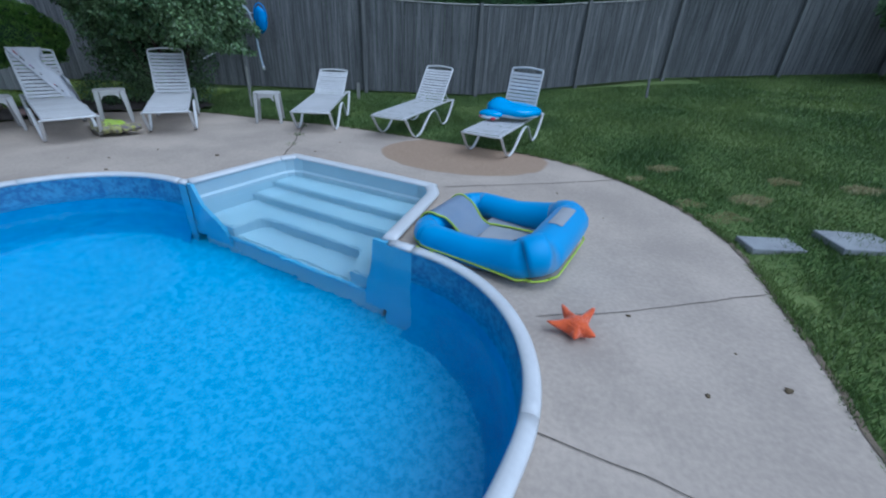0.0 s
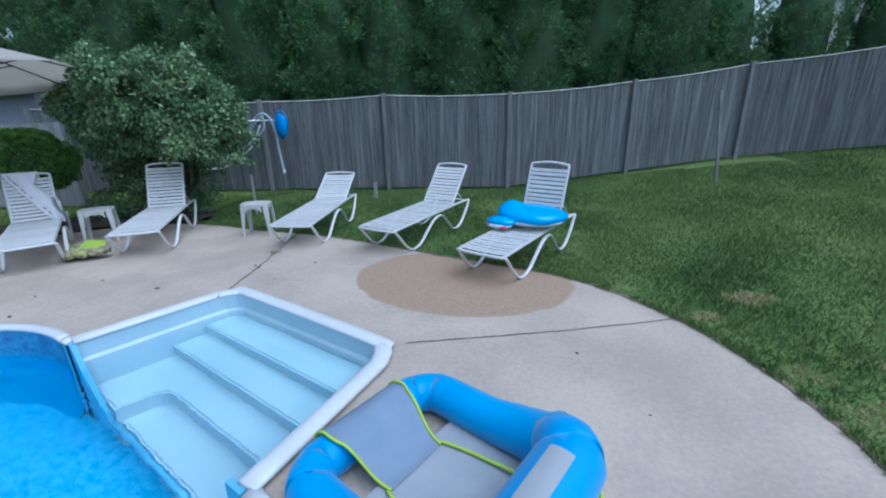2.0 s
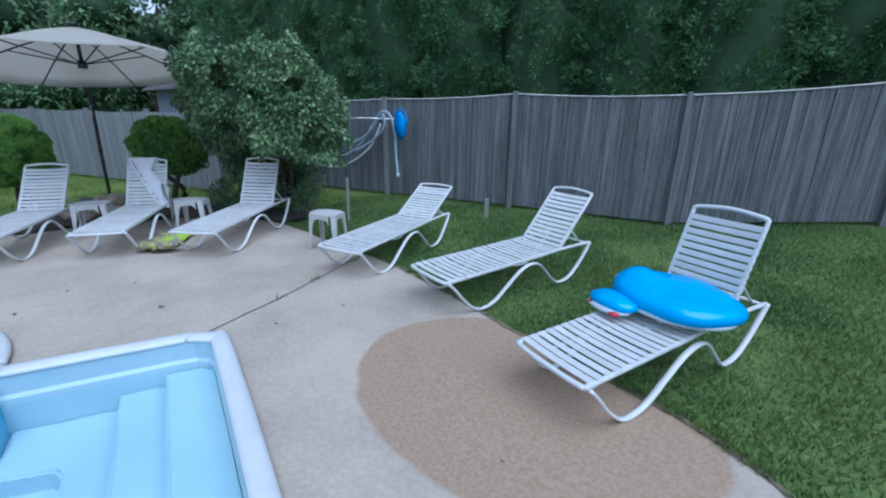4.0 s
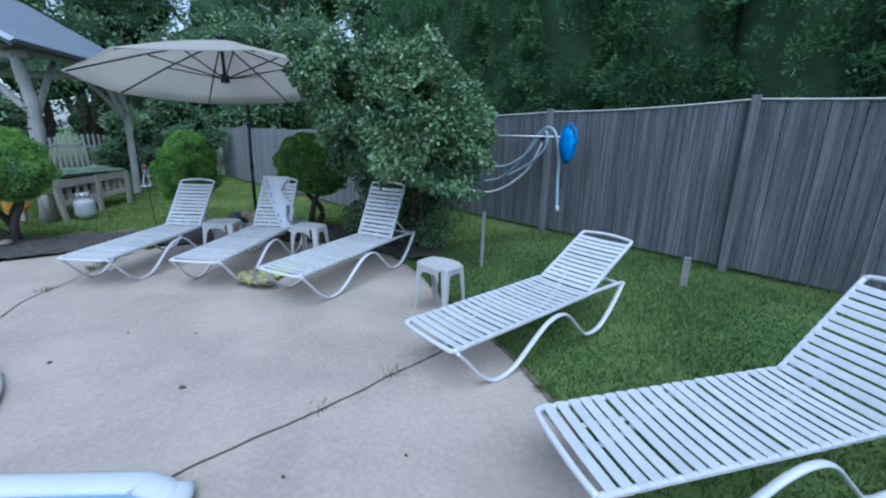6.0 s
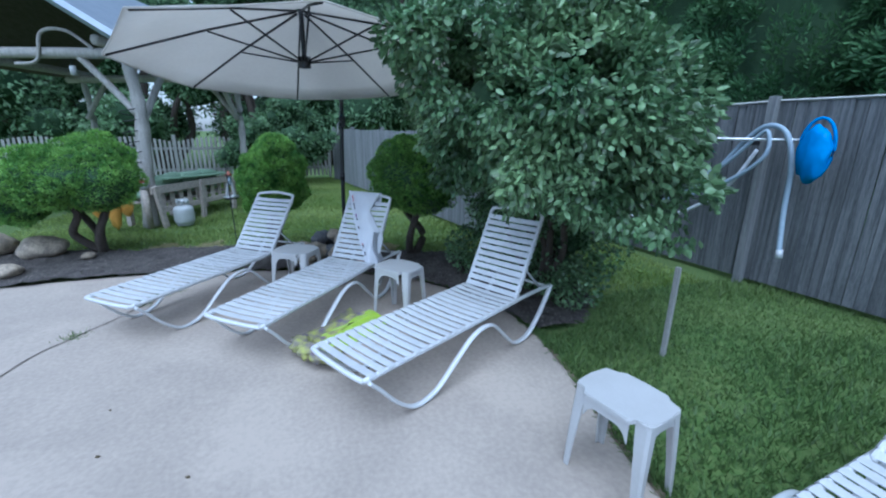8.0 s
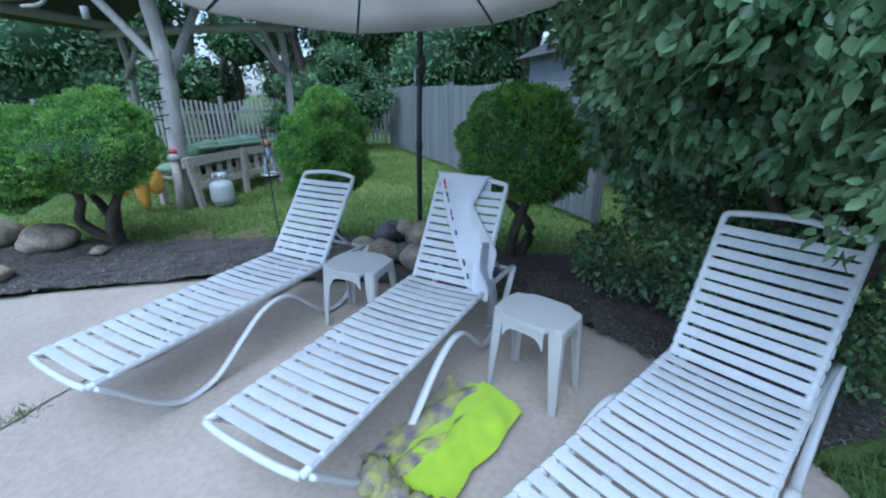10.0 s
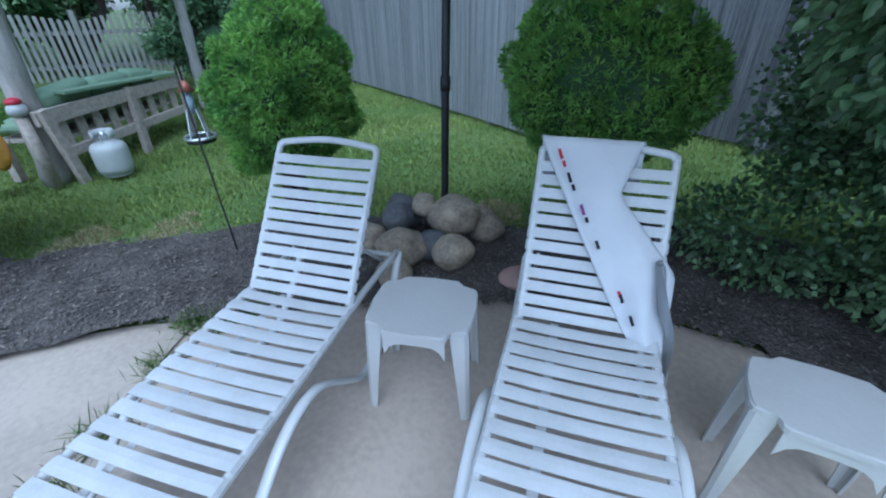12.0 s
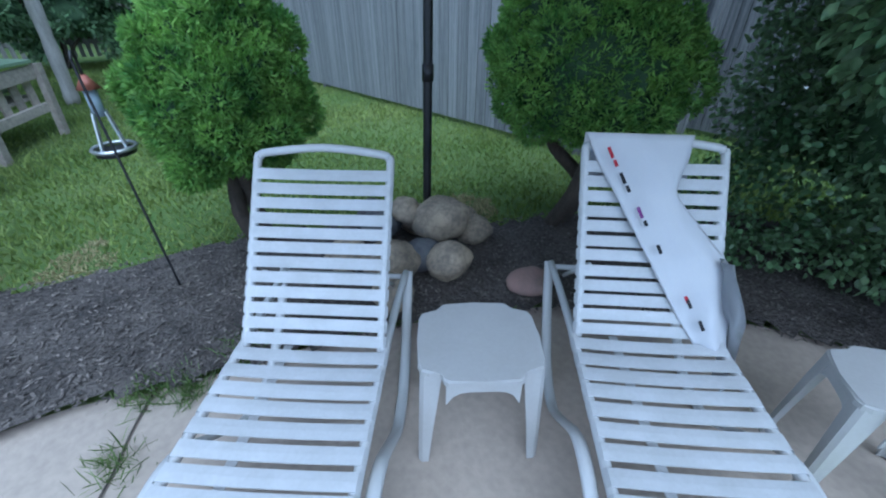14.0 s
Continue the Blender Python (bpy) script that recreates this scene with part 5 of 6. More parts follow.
# ---- things on the deck ----
def raft():
    g = thing("inflatable_raft", "blue fabric inflatable lounge raft with net floor", "pool float", at=pose(1.31, 2.27, -0.02, 0, 0, -27))
    a, b, c = 0.46, 0.415, 0.15
    line = []
    for cx, cy, s in ((a - c, b - c, 0), (-a + c, b - c, 90), (-a + c, -b + c, 180), (a - c, -b + c, 270)):
        for k in range(6):
            t = radians(s + 18 * k)
            line.append((cx + c * math.cos(t), cy + c * math.sin(t)))
    line = [(p.x, p.y) for p in spline([(x, y, 0) for x, y in line], 2, closed=True)]
    pts, radii = [], []
    for x, y in line:
        k = max(0.0, min(1.0, (x - 0.2) / 0.22))
        w = max(0.0, min(1.0, (-x - 0.28) / 0.14))
        r = 0.108 + 0.04 * k - 0.006 * w
        pts.append((x, y, r + 0.005 + 0.05 * k))
        radii.append(r)
    bm = tubed(pts, segs=16, closed=True, radii=radii)
    part("tube", bm, RAFT_BLUE, g, "blue fabric-covered air tube", True)
    bm = bmesh.new()
    n = 10
    rows = []
    for i in range(n + 1):
        x = -0.44 + 0.80 * i / n
        row = []
        for j in range(n + 1):
            y = -0.33 + 0.66 * j / n
            t = (i / n)
            z = 0.05 + 0.165 * max(0, 1 - t * 3.2) ** 1.2 + 0.01 * noise.noise(Vector((x * 6, y * 6, 0)))
            row.append(bm.verts.new((x, y, z)))
        rows.append(row)
    for i in range(3, n):
        for j in range(n):
            bm.faces.new((rows[i][j], rows[i + 1][j], rows[i + 1][j + 1], rows[i][j + 1]))
    part("net_floor", bm, MESH_GREY, g, "grey net floor", True)
    # one net strip that wraps the foot tube and slopes down to the floor, piped along both edges
    profile = [(-0.46 - 0.116 * math.cos(radians(a)), 0.107 + 0.116 * math.sin(radians(a))) for a in range(-20, 121, 20)]
    profile += [(-0.36, 0.20), (-0.31, 0.165), (-0.26, 0.115), (-0.20, 0.072), (-0.13, 0.06)]
    bm = bmesh.new()
    rows = []
    for i, (x, z) in enumerate(profile):
        wide = 0.235 - 0.012 * max(0, i - 6)
        rows.append([bm.verts.new((x, wide * (j / 5 - 1), z + 0.004 * noise.noise(Vector((x * 14, j, 3))))) for j in range(11)])
    for u, v in zip(rows, rows[1:]):
        for j in range(10):
            bm.faces.new((u[j], u[j + 1], v[j + 1], v[j]))
    bmesh.ops.solidify(bm, geom=bm.faces[:], thickness=0.003)
    strip = part("slope_net", bm, MESH_BLUE, g, "pale blue-grey net over the foot tube", True)
    for sy in (-1, 1):
        line = [(x, sy * (0.238 - 0.012 * max(0, i - 6)), z + 0.004) for i, (x, z) in enumerate(profile)]
        part("net_piping", tubed(spline(line, 3), 0.008, 6), LIME, strip, smooth=True)
    cx = []
    for i in range(len(pts)):
        t = Vector(pts[(i + 1) % len(pts)]) - Vector(pts[i - 1])
        o = Vector((t.y, -t.x, 0)).normalized()
        cx.append((pts[i][0] + o.x * radii[i] * 0.93, pts[i][1] + o.y * radii[i] * 0.94, 0.085))
    part("piping", tubed(cx, 0.008, 6, closed=True), LIME, g, "lime piping round the tube", True)
    part("inner_piping", tubed(spline([(-0.14, -0.18, 0.066), (0.0, -0.21, 0.066), (0.27, -0.24, 0.075)], 6), 0.009, 6), LIME, g, smooth=True)
    part("inner_piping", tubed(spline([(-0.14, 0.18, 0.066), (0.0, 0.21, 0.066), (0.27, 0.24, 0.075)], 6), 0.009, 6), LIME, g, smooth=True)
    for y in (-0.1, 0.02):
        part("tab", boxed(-0.3 + y, -0.525, 0.05, 0.03, 0.012, 0.05, bevel=0.003), LIME, g)
    bm = bmesh.new()
    rows = []
    for i in range(5):
        t = radians(70 + 40 * i / 4)
        rows.append([bm.verts.new((0.46 - 0.152 * math.cos(t), y, 0.203 + 0.152 * math.sin(t))) for y in [-0.12 + 0.34 * j / 6 for j in range(7)]])
    for u, v in zip(rows, rows[1:]):
        for j in range(6):
            bm.faces.new((u[j], u[j + 1], v[j + 1], v[j]))
    part("printed_patch", bm, MESH_GREY, g, "faded printed label patch", True)
    return g


raft()


def ring_float():
    m = pose(1.16, 4.68, 0.0, 0, 0, -23.5)
    g = thing("inflatable_float", "shiny blue vinyl inflatable lying on the lounger", "pool float", at=m)
    bm = bmesh.new()
    made = bmesh.ops.create_uvsphere(bm, u_segments=36, v_segments=18, radius=1.0)["verts"]
    for v in made:
        a = math.atan2(v.co.y, v.co.x)
        r = math.hypot(v.co.x, v.co.y)
        wob = 1 + 0.03 * math.sin(a * 5)
        dip = -0.6 * math.exp(-((v.co.x + 0.45) ** 2 + (v.co.y - 0.15) ** 2) / 0.05) if v.co.z > 0 else 0
        z = math.copysign(abs(v.co.z) ** 0.8, v.co.z)
        hump = 0.085 * math.exp(-((v.co.x + 0.5) ** 2 + (v.co.y + 0.35) ** 2) / 0.16) if v.co.z > 0 else 0
        v.co = Vector((0.02 + 0.41 * v.co.x * wob, 1.11 + 0.33 * v.co.y * wob, 0.42 + 0.10 * (z + dip * 0.6) + hump))
    body = part("body", bm, FLOAT_BLUE, g, "glossy blue upper skin", True)
    bm = bmesh.new()
    made = bmesh.ops.create_uvsphere(bm, u_segments=36, v_segments=12, radius=1.0)["verts"]
    for v in made:
        v.co = Vector((0.02 + 0.395 * v.co.x, 1.11 + 0.315 * v.co.y, 0.382 + 0.075 * v.co.z))
    part("underside", bm, FLOAT_WHITE, g, "pale vinyl underside", True)
    tail = part("fin", blob(bmesh.new(), (-0.19, 0.775, 0.385), (0.17, 0.11, 0.055), 3, 0.1), FLOAT_BLUE, g, "blue fin", True)
    part("fin_edge", blob(bmesh.new(), (-0.205, 0.76, 0.348), (0.155, 0.105, 0.035), 3, 0.1), FLOAT_WHITE, tail, "pale fin edge", True)
    part("fin_tip", blob(bmesh.new(), (-0.29, 0.735, 0.345), (0.055, 0.06, 0.03), 5, 0.1), RED, tail, "red fin tip", True)
    part("fin_tip", blob(bmesh.new(), (-0.12, 0.70, 0.338), (0.04, 0.04, 0.022), 6, 0.1), RED, tail, "red fin tip", True)
    return g


ring_float()


def plush_star():
    """A plush starfish: a plump body and five tapered, uneven arms, some of them curled up."""
    bm = bmesh.new()
    arms = [(radians(a), reach, curl) for a, reach, curl in ((95, 0.15, 0.05), (165, 0.17, 0.03), (235, 0.11, 0.0), (300, 0.12, 0.0), (22, 0.15, 0.07))]
    for v in bmesh.ops.create_icosphere(bm, subdivisions=5, radius=1.0)["verts"]:
        a, flat = math.atan2(v.co.y, v.co.x), math.hypot(v.co.x, v.co.y)
        far, lift = 0.068, 0.0
        for turn, reach, curl in arms:
            off = (a - turn + math.pi) % (2 * math.pi) - math.pi
            k = math.exp(-(off / 0.24) ** 2) * flat ** 3
            far += (reach - 0.068) * k
            lift += curl * k
        d = far * flat
        thick = 0.06 if d < 0.055 else max(0.026, 0.06 - 0.4 * (d - 0.055))
        fuzz = 1 + 0.10 * noise.noise(v.co * 7)
        v.co = Vector((d * math.cos(a) * fuzz, d * math.sin(a) * fuzz, 0.055 + lift * flat + v.co.z * thick * fuzz))
    ob = tagged(part("plush_toy", bm, ORANGE, smooth=True), "fuzzy orange star-shaped pool toy lying on concrete", "toy")
    ob.matrix_basis = pose(1.72, 1.22, deck_z(1.72, 1.22) - 0.004, 0, 0, 20)
    return ob


plush_star()


def crumpled(origin, du, dv, lift, seed, n=26):
    """A wrinkled sheet lying on the deck, raised by lift(u, v)."""
    bm = bmesh.new()
    rows = []
    for i in range(n + 1):
        row = []
        for j in range(n + 1):
            u, v = i / n, j / n
            p = Vector(origin) + Vector(du) * u + Vector(dv) * v
            q = Vector((p.x * 7 + seed, p.y * 7, 0))
            z = lift(u, v) + 0.02 * abs(noise.noise(q)) + 0.012 * noise.noise(q * 2.3)
            e = 0.03 * noise.noise(Vector((u * 4 + seed, v * 4, 2)))
            row.append(bm.verts.new((p.x + e, p.y + e * 0.6, deck_z(p.x, p.y) + max(0.004, p.z + z))))
        rows.append(row)
    for i in range(n):
        for j in range(n):
            bm.faces.new((rows[i][j], rows[i + 1][j], rows[i + 1][j + 1], rows[i][j + 1]))
    bmesh.ops.recalc_face_normals(bm, faces=bm.faces[:])
    return bm


def lime_towel():
    g = thing("beach_towel", "crumpled lime green and printed beach towel on the concrete", "towel")
    bm = crumpled((-3.62, 4.72, 0.005), (-0.46, 0.50, 0), (-0.27, -0.2, 0), lambda u, v: 0.045 * math.sin(math.pi * min(1, max(0, v))) + 0.03, 1)
    part("lime_side", bm, LIME_TOWEL, g, "plain lime terry side", True)
    bm = crumpled((-3.74, 4.60, 0.005), (-0.45, 0.47, 0), (-0.17, -0.15, 0), lambda u, v: 0.06 * abs(math.sin(math.pi * (v * 1.5 + u))) + 0.02, 4)
    part("printed_side", bm, PURPLE_TOWEL, g, "purple and yellow printed side", True)
    bm = bmesh.new()
    for i, (x, y) in enumerate(((-3.6, 4.66), (-3.68, 4.58), (-3.8, 4.52), (-3.56, 4.74))):
        blob(bm, (x, y, 0.03), (0.09, 0.07, 0.05), i, 0.5, 5)
    part("folded_end", bm, PURPLE_TOWEL, g, "bunched printed end", True)
    return g


lime_towel()


def white_towel():
    """A towel thrown slantwise over the second lounger's backrest."""
    m = pose(-3.80, 4.10, -0.06, 0, 0, 50.5)
    g = thing("white_towel", "white towel with a printed border draped over a lounger back", "towel", at=m)
    c, s = math.cos(radians(58)), math.sin(radians(58))

    def on_back(x, d, off):
        return Vector((x, HINGE[0] + d * c - off * s, HINGE[1] + d * s + off * c))

    n = 30
    bm = bmesh.new()
    rows = []
    for i in range(n + 1):
        t = i / n
        d = 0.72 - 0.72 * t
        left = -0.245 + 0.40 * t ** 1.1
        right = 0.12 - 0.2 * t if t < 0.28 else min(0.285, 0.064 + 0.6 * (t - 0.28))
        row = []
        for j in range(17):
            w = j / 16
            x = left + (right - left) * w
            off = 0.030 + 0.014 * math.sin(w * 8 + t * 4) * min(1, t * 1.6) + 0.02 * t * math.sin(math.pi * w) + 0.012 * noise.noise(Vector((x * 14, d * 9, 0)))
            p = on_back(x, d, off)
            if t > 0.75:
                p.z -= 0.25 * (t - 0.75) * w
            row.append(bm.verts.new(p))
        rows.append(row)
    # over the top bar and down behind
    back_row = []
    for k in range(1, 5):
        back_row.append([bm.verts.new(on_back(-0.245 + 0.375 * j / 16, 0.728 - 0.05 * (k - 1), 0.028 - 0.022 * min(k, 3))) for j in range(17)])
    chain = list(reversed(back_row)) + rows
    for u, v in zip(chain, chain[1:]):
        for j in range(16):
            bm.faces.new((u[j], u[j + 1], v[j + 1], v[j]))
    bmesh.ops.recalc_face_normals(bm, faces=bm.faces[:])
    bmesh.ops.solidify(bm, geom=bm.faces[:], thickness=0.006)
    part("cloth", bm, WHITE_TOWEL, g, "white cotton cloth", True)
    # the lower corner slips over the rail and hangs
    bm = bmesh.new()
    path = spline([on_back(0.215, 0.30, 0.045), on_back(0.25, 0.14, 0.055), (0.292, 1.46, 0.375), (0.312, 1.43, 0.25), (0.308, 1.40, 0.15)], 5)
    rows = []
    for i, p in enumerate(path):
        t = i / (len(path) - 1)
        w = 0.14 * (1 - 0.55 * t)
        rows.append([bm.verts.new((p[0] + 0.018 * math.sin(j * 1.9 + t * 4), p[1] - w / 2 + w * j / 8, p[2] + 0.25 * (w / 2 - w * j / 8) * (1 - t))) for j in range(9)])
    for u, v in zip(rows, rows[1:]):
        for j in range(8):
            bm.faces.new((u[j], u[j + 1], v[j + 1], v[j]))
    bmesh.ops.solidify(bm, geom=bm.faces[:], thickness=0.006)
    part("hanging_corner", bm, WHITE_TOWEL, g, "hanging folded corner", True)
    marks = [(0.10, RED_PRINT, 0.05), (0.15, RED_PRINT, 0.03), (0.22, BLACK_PRINT, 0.05), (0.27, BLACK_PRINT, 0.03), (0.38, PURPLE_PRINT, 0.05), (0.43, BLACK_PRINT, 0.025), (0.55, BLACK_PRINT, 0.04), (0.78, RED_PRINT, 0.03), (0.80, BLACK_PRINT, 0.04), (0.9, BLACK_PRINT, 0.045)]
    for t, mat, ln in marks:
        d = 0.72 - 0.72 * t
        x = -0.245 + 0.40 * t ** 1.1 + 0.045
        p = on_back(x, d, 0.052 + 0.012 * t)
        bm = boxed(0, 0, 0, 0.011, ln * 0.8, 0.002)
        ob = part("print_mark", bm, mat, g)
        ob.matrix_basis = Matrix.Translation(p) @ pose(0, 0, 0, 58, 0, 0) @ pose(0, 0, 0, 0, 0, 24)
    return g


white_towel()


# ---- stones ----
def stone(x, y, r, seed, mat=ROCK, label="rounded tan field stone at the umbrella foot", group="stones round the umbrella pole", z=None, flat=0.75):
    ob = tagged(part("stone", blob(bmesh.new(), (0, 0, 0), (r, r * 0.85, r * flat), seed, 0.22, 1.3), mat, smooth=True), label, "stone", group)
    ob.matrix_basis = pose(x, y, (r * flat * 0.7 - 0.02) if z is None else z, 0, 0, seed * 57)
    return ob


for i, (x, y, r, mt, z) in enumerate(((-6.21, 4.70, 0.16, ROCK, None), (-6.05, 4.98, 0.14, ROCK, None), (-6.0, 4.60, 0.12, ROCK, None), (-6.30, 5.10, 0.17, ROCK, 0.22), (-6.45, 4.55, 0.13, ROCK, None), (-6.44, 4.76, 0.12, GREY_ROCK, 0.22),
                                      (-6.62, 4.85, 0.15, GREY_ROCK, 0.16), (-6.25, 5.32, 0.12, ROCK, None), (-6.42, 5.35, 0.11, ROCK, 0.1), (-6.55, 5.1, 0.14, ROCK, None), (-6.2, 4.9, 0.12, GREY_ROCK, 0.1), (-6.45, 4.95, 0.10, ROCK, 0.26))):
    stone(x + 0.09, y - 0.06, r, i + 1, mt, z=None if z is None else z - 0.05)
stone(-5.62, 5.2, 0.13, 20, PINK_ROCK, "flat pink stone on the mulch", "loose stones in the bed", flat=0.35)
for i, (x, y, r) in enumerate(((-7.2, 1.35, 0.26), (-7.35, 0.7, 0.3), (-6.35, 1.45, 0.14), (-7.6, 0.2, 0.24), (-6.9, 1.95, 0.08))):
    stone(x, y, r, 30 + i, ROCK, "pale field stone edging the mulch bed", "loose stones in the bed", flat=0.55)


def slabs():
    for i, (x, y, sx, sy, a) in enumerate(((3.66, 2.65, 0.46, 0.24, 4), (4.37, 2.68, 0.52, 0.36, 2), (5.1, 2.66, 0.5, 0.28, -2), (5.85, 2.7, 0.5, 0.34, 3), (6.6, 2.72, 0.5, 0.34, -3))):
        ob = tagged(part("stepping_stone", boxed(0, 0, 0, sx, sy, 0.06, bevel=0.012), SLAB_STONE), "flat grey stepping stone set in the grass", "stepping stone", "stepping stones in the lawn")
        ob.matrix_basis = pose(x, y, rise(x, y) - 0.03, 0, 0, a)


slabs()


# ---- along the fence ----
def pole_and_hose():
    g = thing("skimmer_net", "blue skimmer net on a long aluminium pole hung on the fence", "pool net")
    z = 1.45
    a, b = Vector((-6.6, 8.52, z + 0.0)), Vector((-3.72, 8.96, z))
    part("pole", tubed([a, b], 0.014, 8), ALU, g, smooth=True)
    bm = bmesh.new()
    rim = []
    for k in range(20):
        t = 2 * math.pi * k / 20
        rim.append((-3.55 + 0.17 * math.cos(t) * 0.75, 8.93 + 0.02 * math.cos(t), 1.38 + 0.26 * math.sin(t)))
    part("net_frame", tubed(rim, 0.014, 6, closed=True), NET_BLUE, g, smooth=True)
    part("net", blob(bmesh.new(), (-3.54, 8.90, 1.33), (0.122, 0.065, 0.24), 2, 0.35, 2.4), NET_BLUE, g, "blue net bag", True)
    for x in (-4.14, -5.4):
        part("hook", boxed(x, 8.98 - (-4.14 - x) * 0.17, z - 0.03, 0.03, 0.1, 0.05), DARK_METAL, g)
    h = thing("pool_hose", "grey-blue vacuum hose looped over a fence hook", "hose")
    y = 8.94
    part("loop", tubed(spline([(-3.63, 8.90, 0.40), (-3.70, y, 0.8), (-3.72, y, 1.2), (-3.82, y, 1.5), (-4.0, y, 1.58), (-4.2, y, 1.45), (-4.5, y - 0.05, 1.05), (-4.9, y - 0.1, 0.75), (-5.3, y - 0.15, 0.65)], 8), 0.024, 8), HOSE, h, smooth=True)
    part("loop", tubed(spline([(-5.2, y - 0.25, 0.95), (-4.8, y - 0.15, 0.95), (-4.4, y - 0.06, 1.15), (-4.1, y - 0.03, 1.45), (-3.98, y - 0.03, 1.52), (-3.95, y - 0.05, 1.3), (-4.2, y - 0.1, 1.05), (-4.6, y - 0.2, 0.82)], 8), 0.02, 8), HOSE, h, smooth=True)
    part("loop", tubed(spline([(-4.05, y - 0.03, 1.35), (-4.3, y - 0.1, 0.9), (-4.8, y - 0.25, 0.55), (-5.3, y - 0.4, 0.48), (-5.7, y - 0.5, 0.6)], 8), 0.02, 8), HOSE_WHITE, h, smooth=True)
    part("cuff", tubed([(-3.63, 8.90, 0.44), (-3.62, 8.90, 0.36)], 0.03, 10), HOSE_WHITE, h, smooth=True)


pole_and_hose()


def stake(x, y, h, w, label, lean=0.0, name="wooden_stake", wood=SILVER_PICKET):
    bm = boxed(0, 0, h / 2 - 0.05, w, w * 0.7, h + 0.1, bevel=0.004)
    ob = tagged(part(name, bm, wood), label, "stake", "stakes in the grass")
    ob.matrix_basis = pose(x, y, rise(x, y), 0, lean, 10)
    return ob


stake(-3.08, 7.09, 0.66, 0.036, "thin weathered wooden stake standing in the grass", 1)
stake(-1.45, 8.6, 0.3, 0.06, "short weathered post stub near the fence", 0)
stake(4.72, 9.0, 1.5, 0.045, "slim weathered post standing on the lawn", -7, wood=POST_WOOD)


# ---- gazebo and what stands by it ----
def gazebo():
    g = thing("gazebo", "rustic log gazebo with a metal gable roof", "gazebo")
    P1, P2 = Vector((-8.95, 1.98, 0)), Vector((-12.1, 3.05, 0))
    ax = (P2 - P1).normalized()
    sd = Vector((ax.y, -ax.x, 0)) * -1
    if sd.y > 0:
        sd = -sd
    P3, P4 = P1 + sd * 3.6, P2 + sd * 3.6
    H = 2.62
    for i, p in enumerate((P1, P2, P3, P4)):
        lean = Vector((0.10, 0.17, 0)) if i == 0 else Vector((-0.05, 0.06, 0))
        line = spline([p + Vector((0, 0, -0.1)), p + lean * 0.5 + Vector((0.02, 0.01, 0.9)), p + lean + Vector((-0.02, 0, 1.8)), p + lean * 0.6 + Vector((0, 0, H))], 6)
        part("log_post", tubed(line, segs=10, radii=[(0.12 if i == 0 else 0.085) * (1 - 0.3 * k / (len(line) - 1)) + 0.008 * math.sin(k * 2.1) for k in range(len(line))]), LOG_WOOD, g, smooth=True)
    def beam(a, b, r=0.08, name="beam"):
        part(name, tubed(spline([a, a.lerp(b, 0.5) + Vector((0, 0, 0.02)), b], 5), r, 8), LOG_WOOD, g, smooth=True)
    up = Vector((0, 0, H))
    beam(P1 + up - sd * 0.3, P3 + up + sd * 0.3)
    beam(P2 + up - sd * 0.3, P4 + up + sd * 0.3)
    beam(P1 + up - ax * 0.4 + Vector((0, 0, 0.12)), P2 + up + ax * 0.4 + Vector((0, 0, 0.12)))
    beam(P3 + up - ax * 0.4 + Vector((0, 0, 0.12)), P4 + up + ax * 0.4 + Vector((0, 0, 0.12)))
    for p, w in ((P1, sd), (P2, -ax), (P2, sd), (P3, -sd), (P4, -sd)):
        beam(p + Vector((0.08, 0.12 if p is P1 else 0.02, 1.75)), p + w * 0.62 + Vector((0, 0, H - 0.05)), 0.055, "brace")
    beam(P1 + Vector((0.07, 0.12, 1.5)), P1 + ax * 0.95 + Vector((0, 0.08, H)), 0.055, "brace")
    # twisted branch under the gable
    part("branch", tubed(spline([P1 + sd * 0.35 + Vector((0.05, 0, H + 0.05)), P1 + sd * 0.7 + Vector((0.1, 0, H + 0.3)), P1 + sd * 1.1 + Vector((0.1, 0, H + 0.28)), P1 + sd * 1.25 + Vector((0.1, 0, H - 0.1)), P1 + sd * 1.6 + Vector((0.1, 0, H - 0.15))], 6), 0.025, 7), LOG_WOOD, g, smooth=True)
    # roof: ridge along the gazebo's length
    ridge_h, over = H + 1.5, 0.55
    mid1, mid2 = (P1 + P3) / 2 - ax * 0.7, (P2 + P4) / 2 + ax * 0.6
    for side, (a, b) in ((-1, (P1, P2)), (1, (P3, P4))):
        e1 = a - ax * 0.7 + sd * (side * over)
        e2 = b + ax * 0.6 + sd * (side * over)
        ze = H + 0.28 - 0.22
        lo = [Vector((e1.x, e1.y, ze)), Vector((e2.x, e2.y, ze)), Vector((mid2.x, mid2.y, ridge_h)), Vector((mid1.x, mid1.y, ridge_h))]
        bm = bmesh.new()
        lv = [bm.verts.new(q) for q in lo]
        hv = [bm.verts.new(q + Vector((0, 0, 0.05))) for q in lo]
        bm.faces.new(lv)
        bm.faces.new(list(reversed(hv)))
        for i in range(4):
            bm.faces.new((lv[i - 1], lv[i], hv[i], hv[i - 1]))
        bmesh.ops.recalc_face_normals(bm, faces=bm.faces[:])
        part("roof_deck", bm, UNDER_ROOF, g, "dark roof boards")
        bm = bmesh.new()
        lv = [bm.verts.new(q + Vector((0, 0, 0.055))) for q in lo]
        hv = [bm.verts.new(q + Vector((0, 0, 0.075))) for q in lo]
        bm.faces.new(lv)
        bm.faces.new(list(reversed(hv)))
        for i in range(4):
            bm.faces.new((lv[i - 1], lv[i], hv[i], hv[i - 1]))
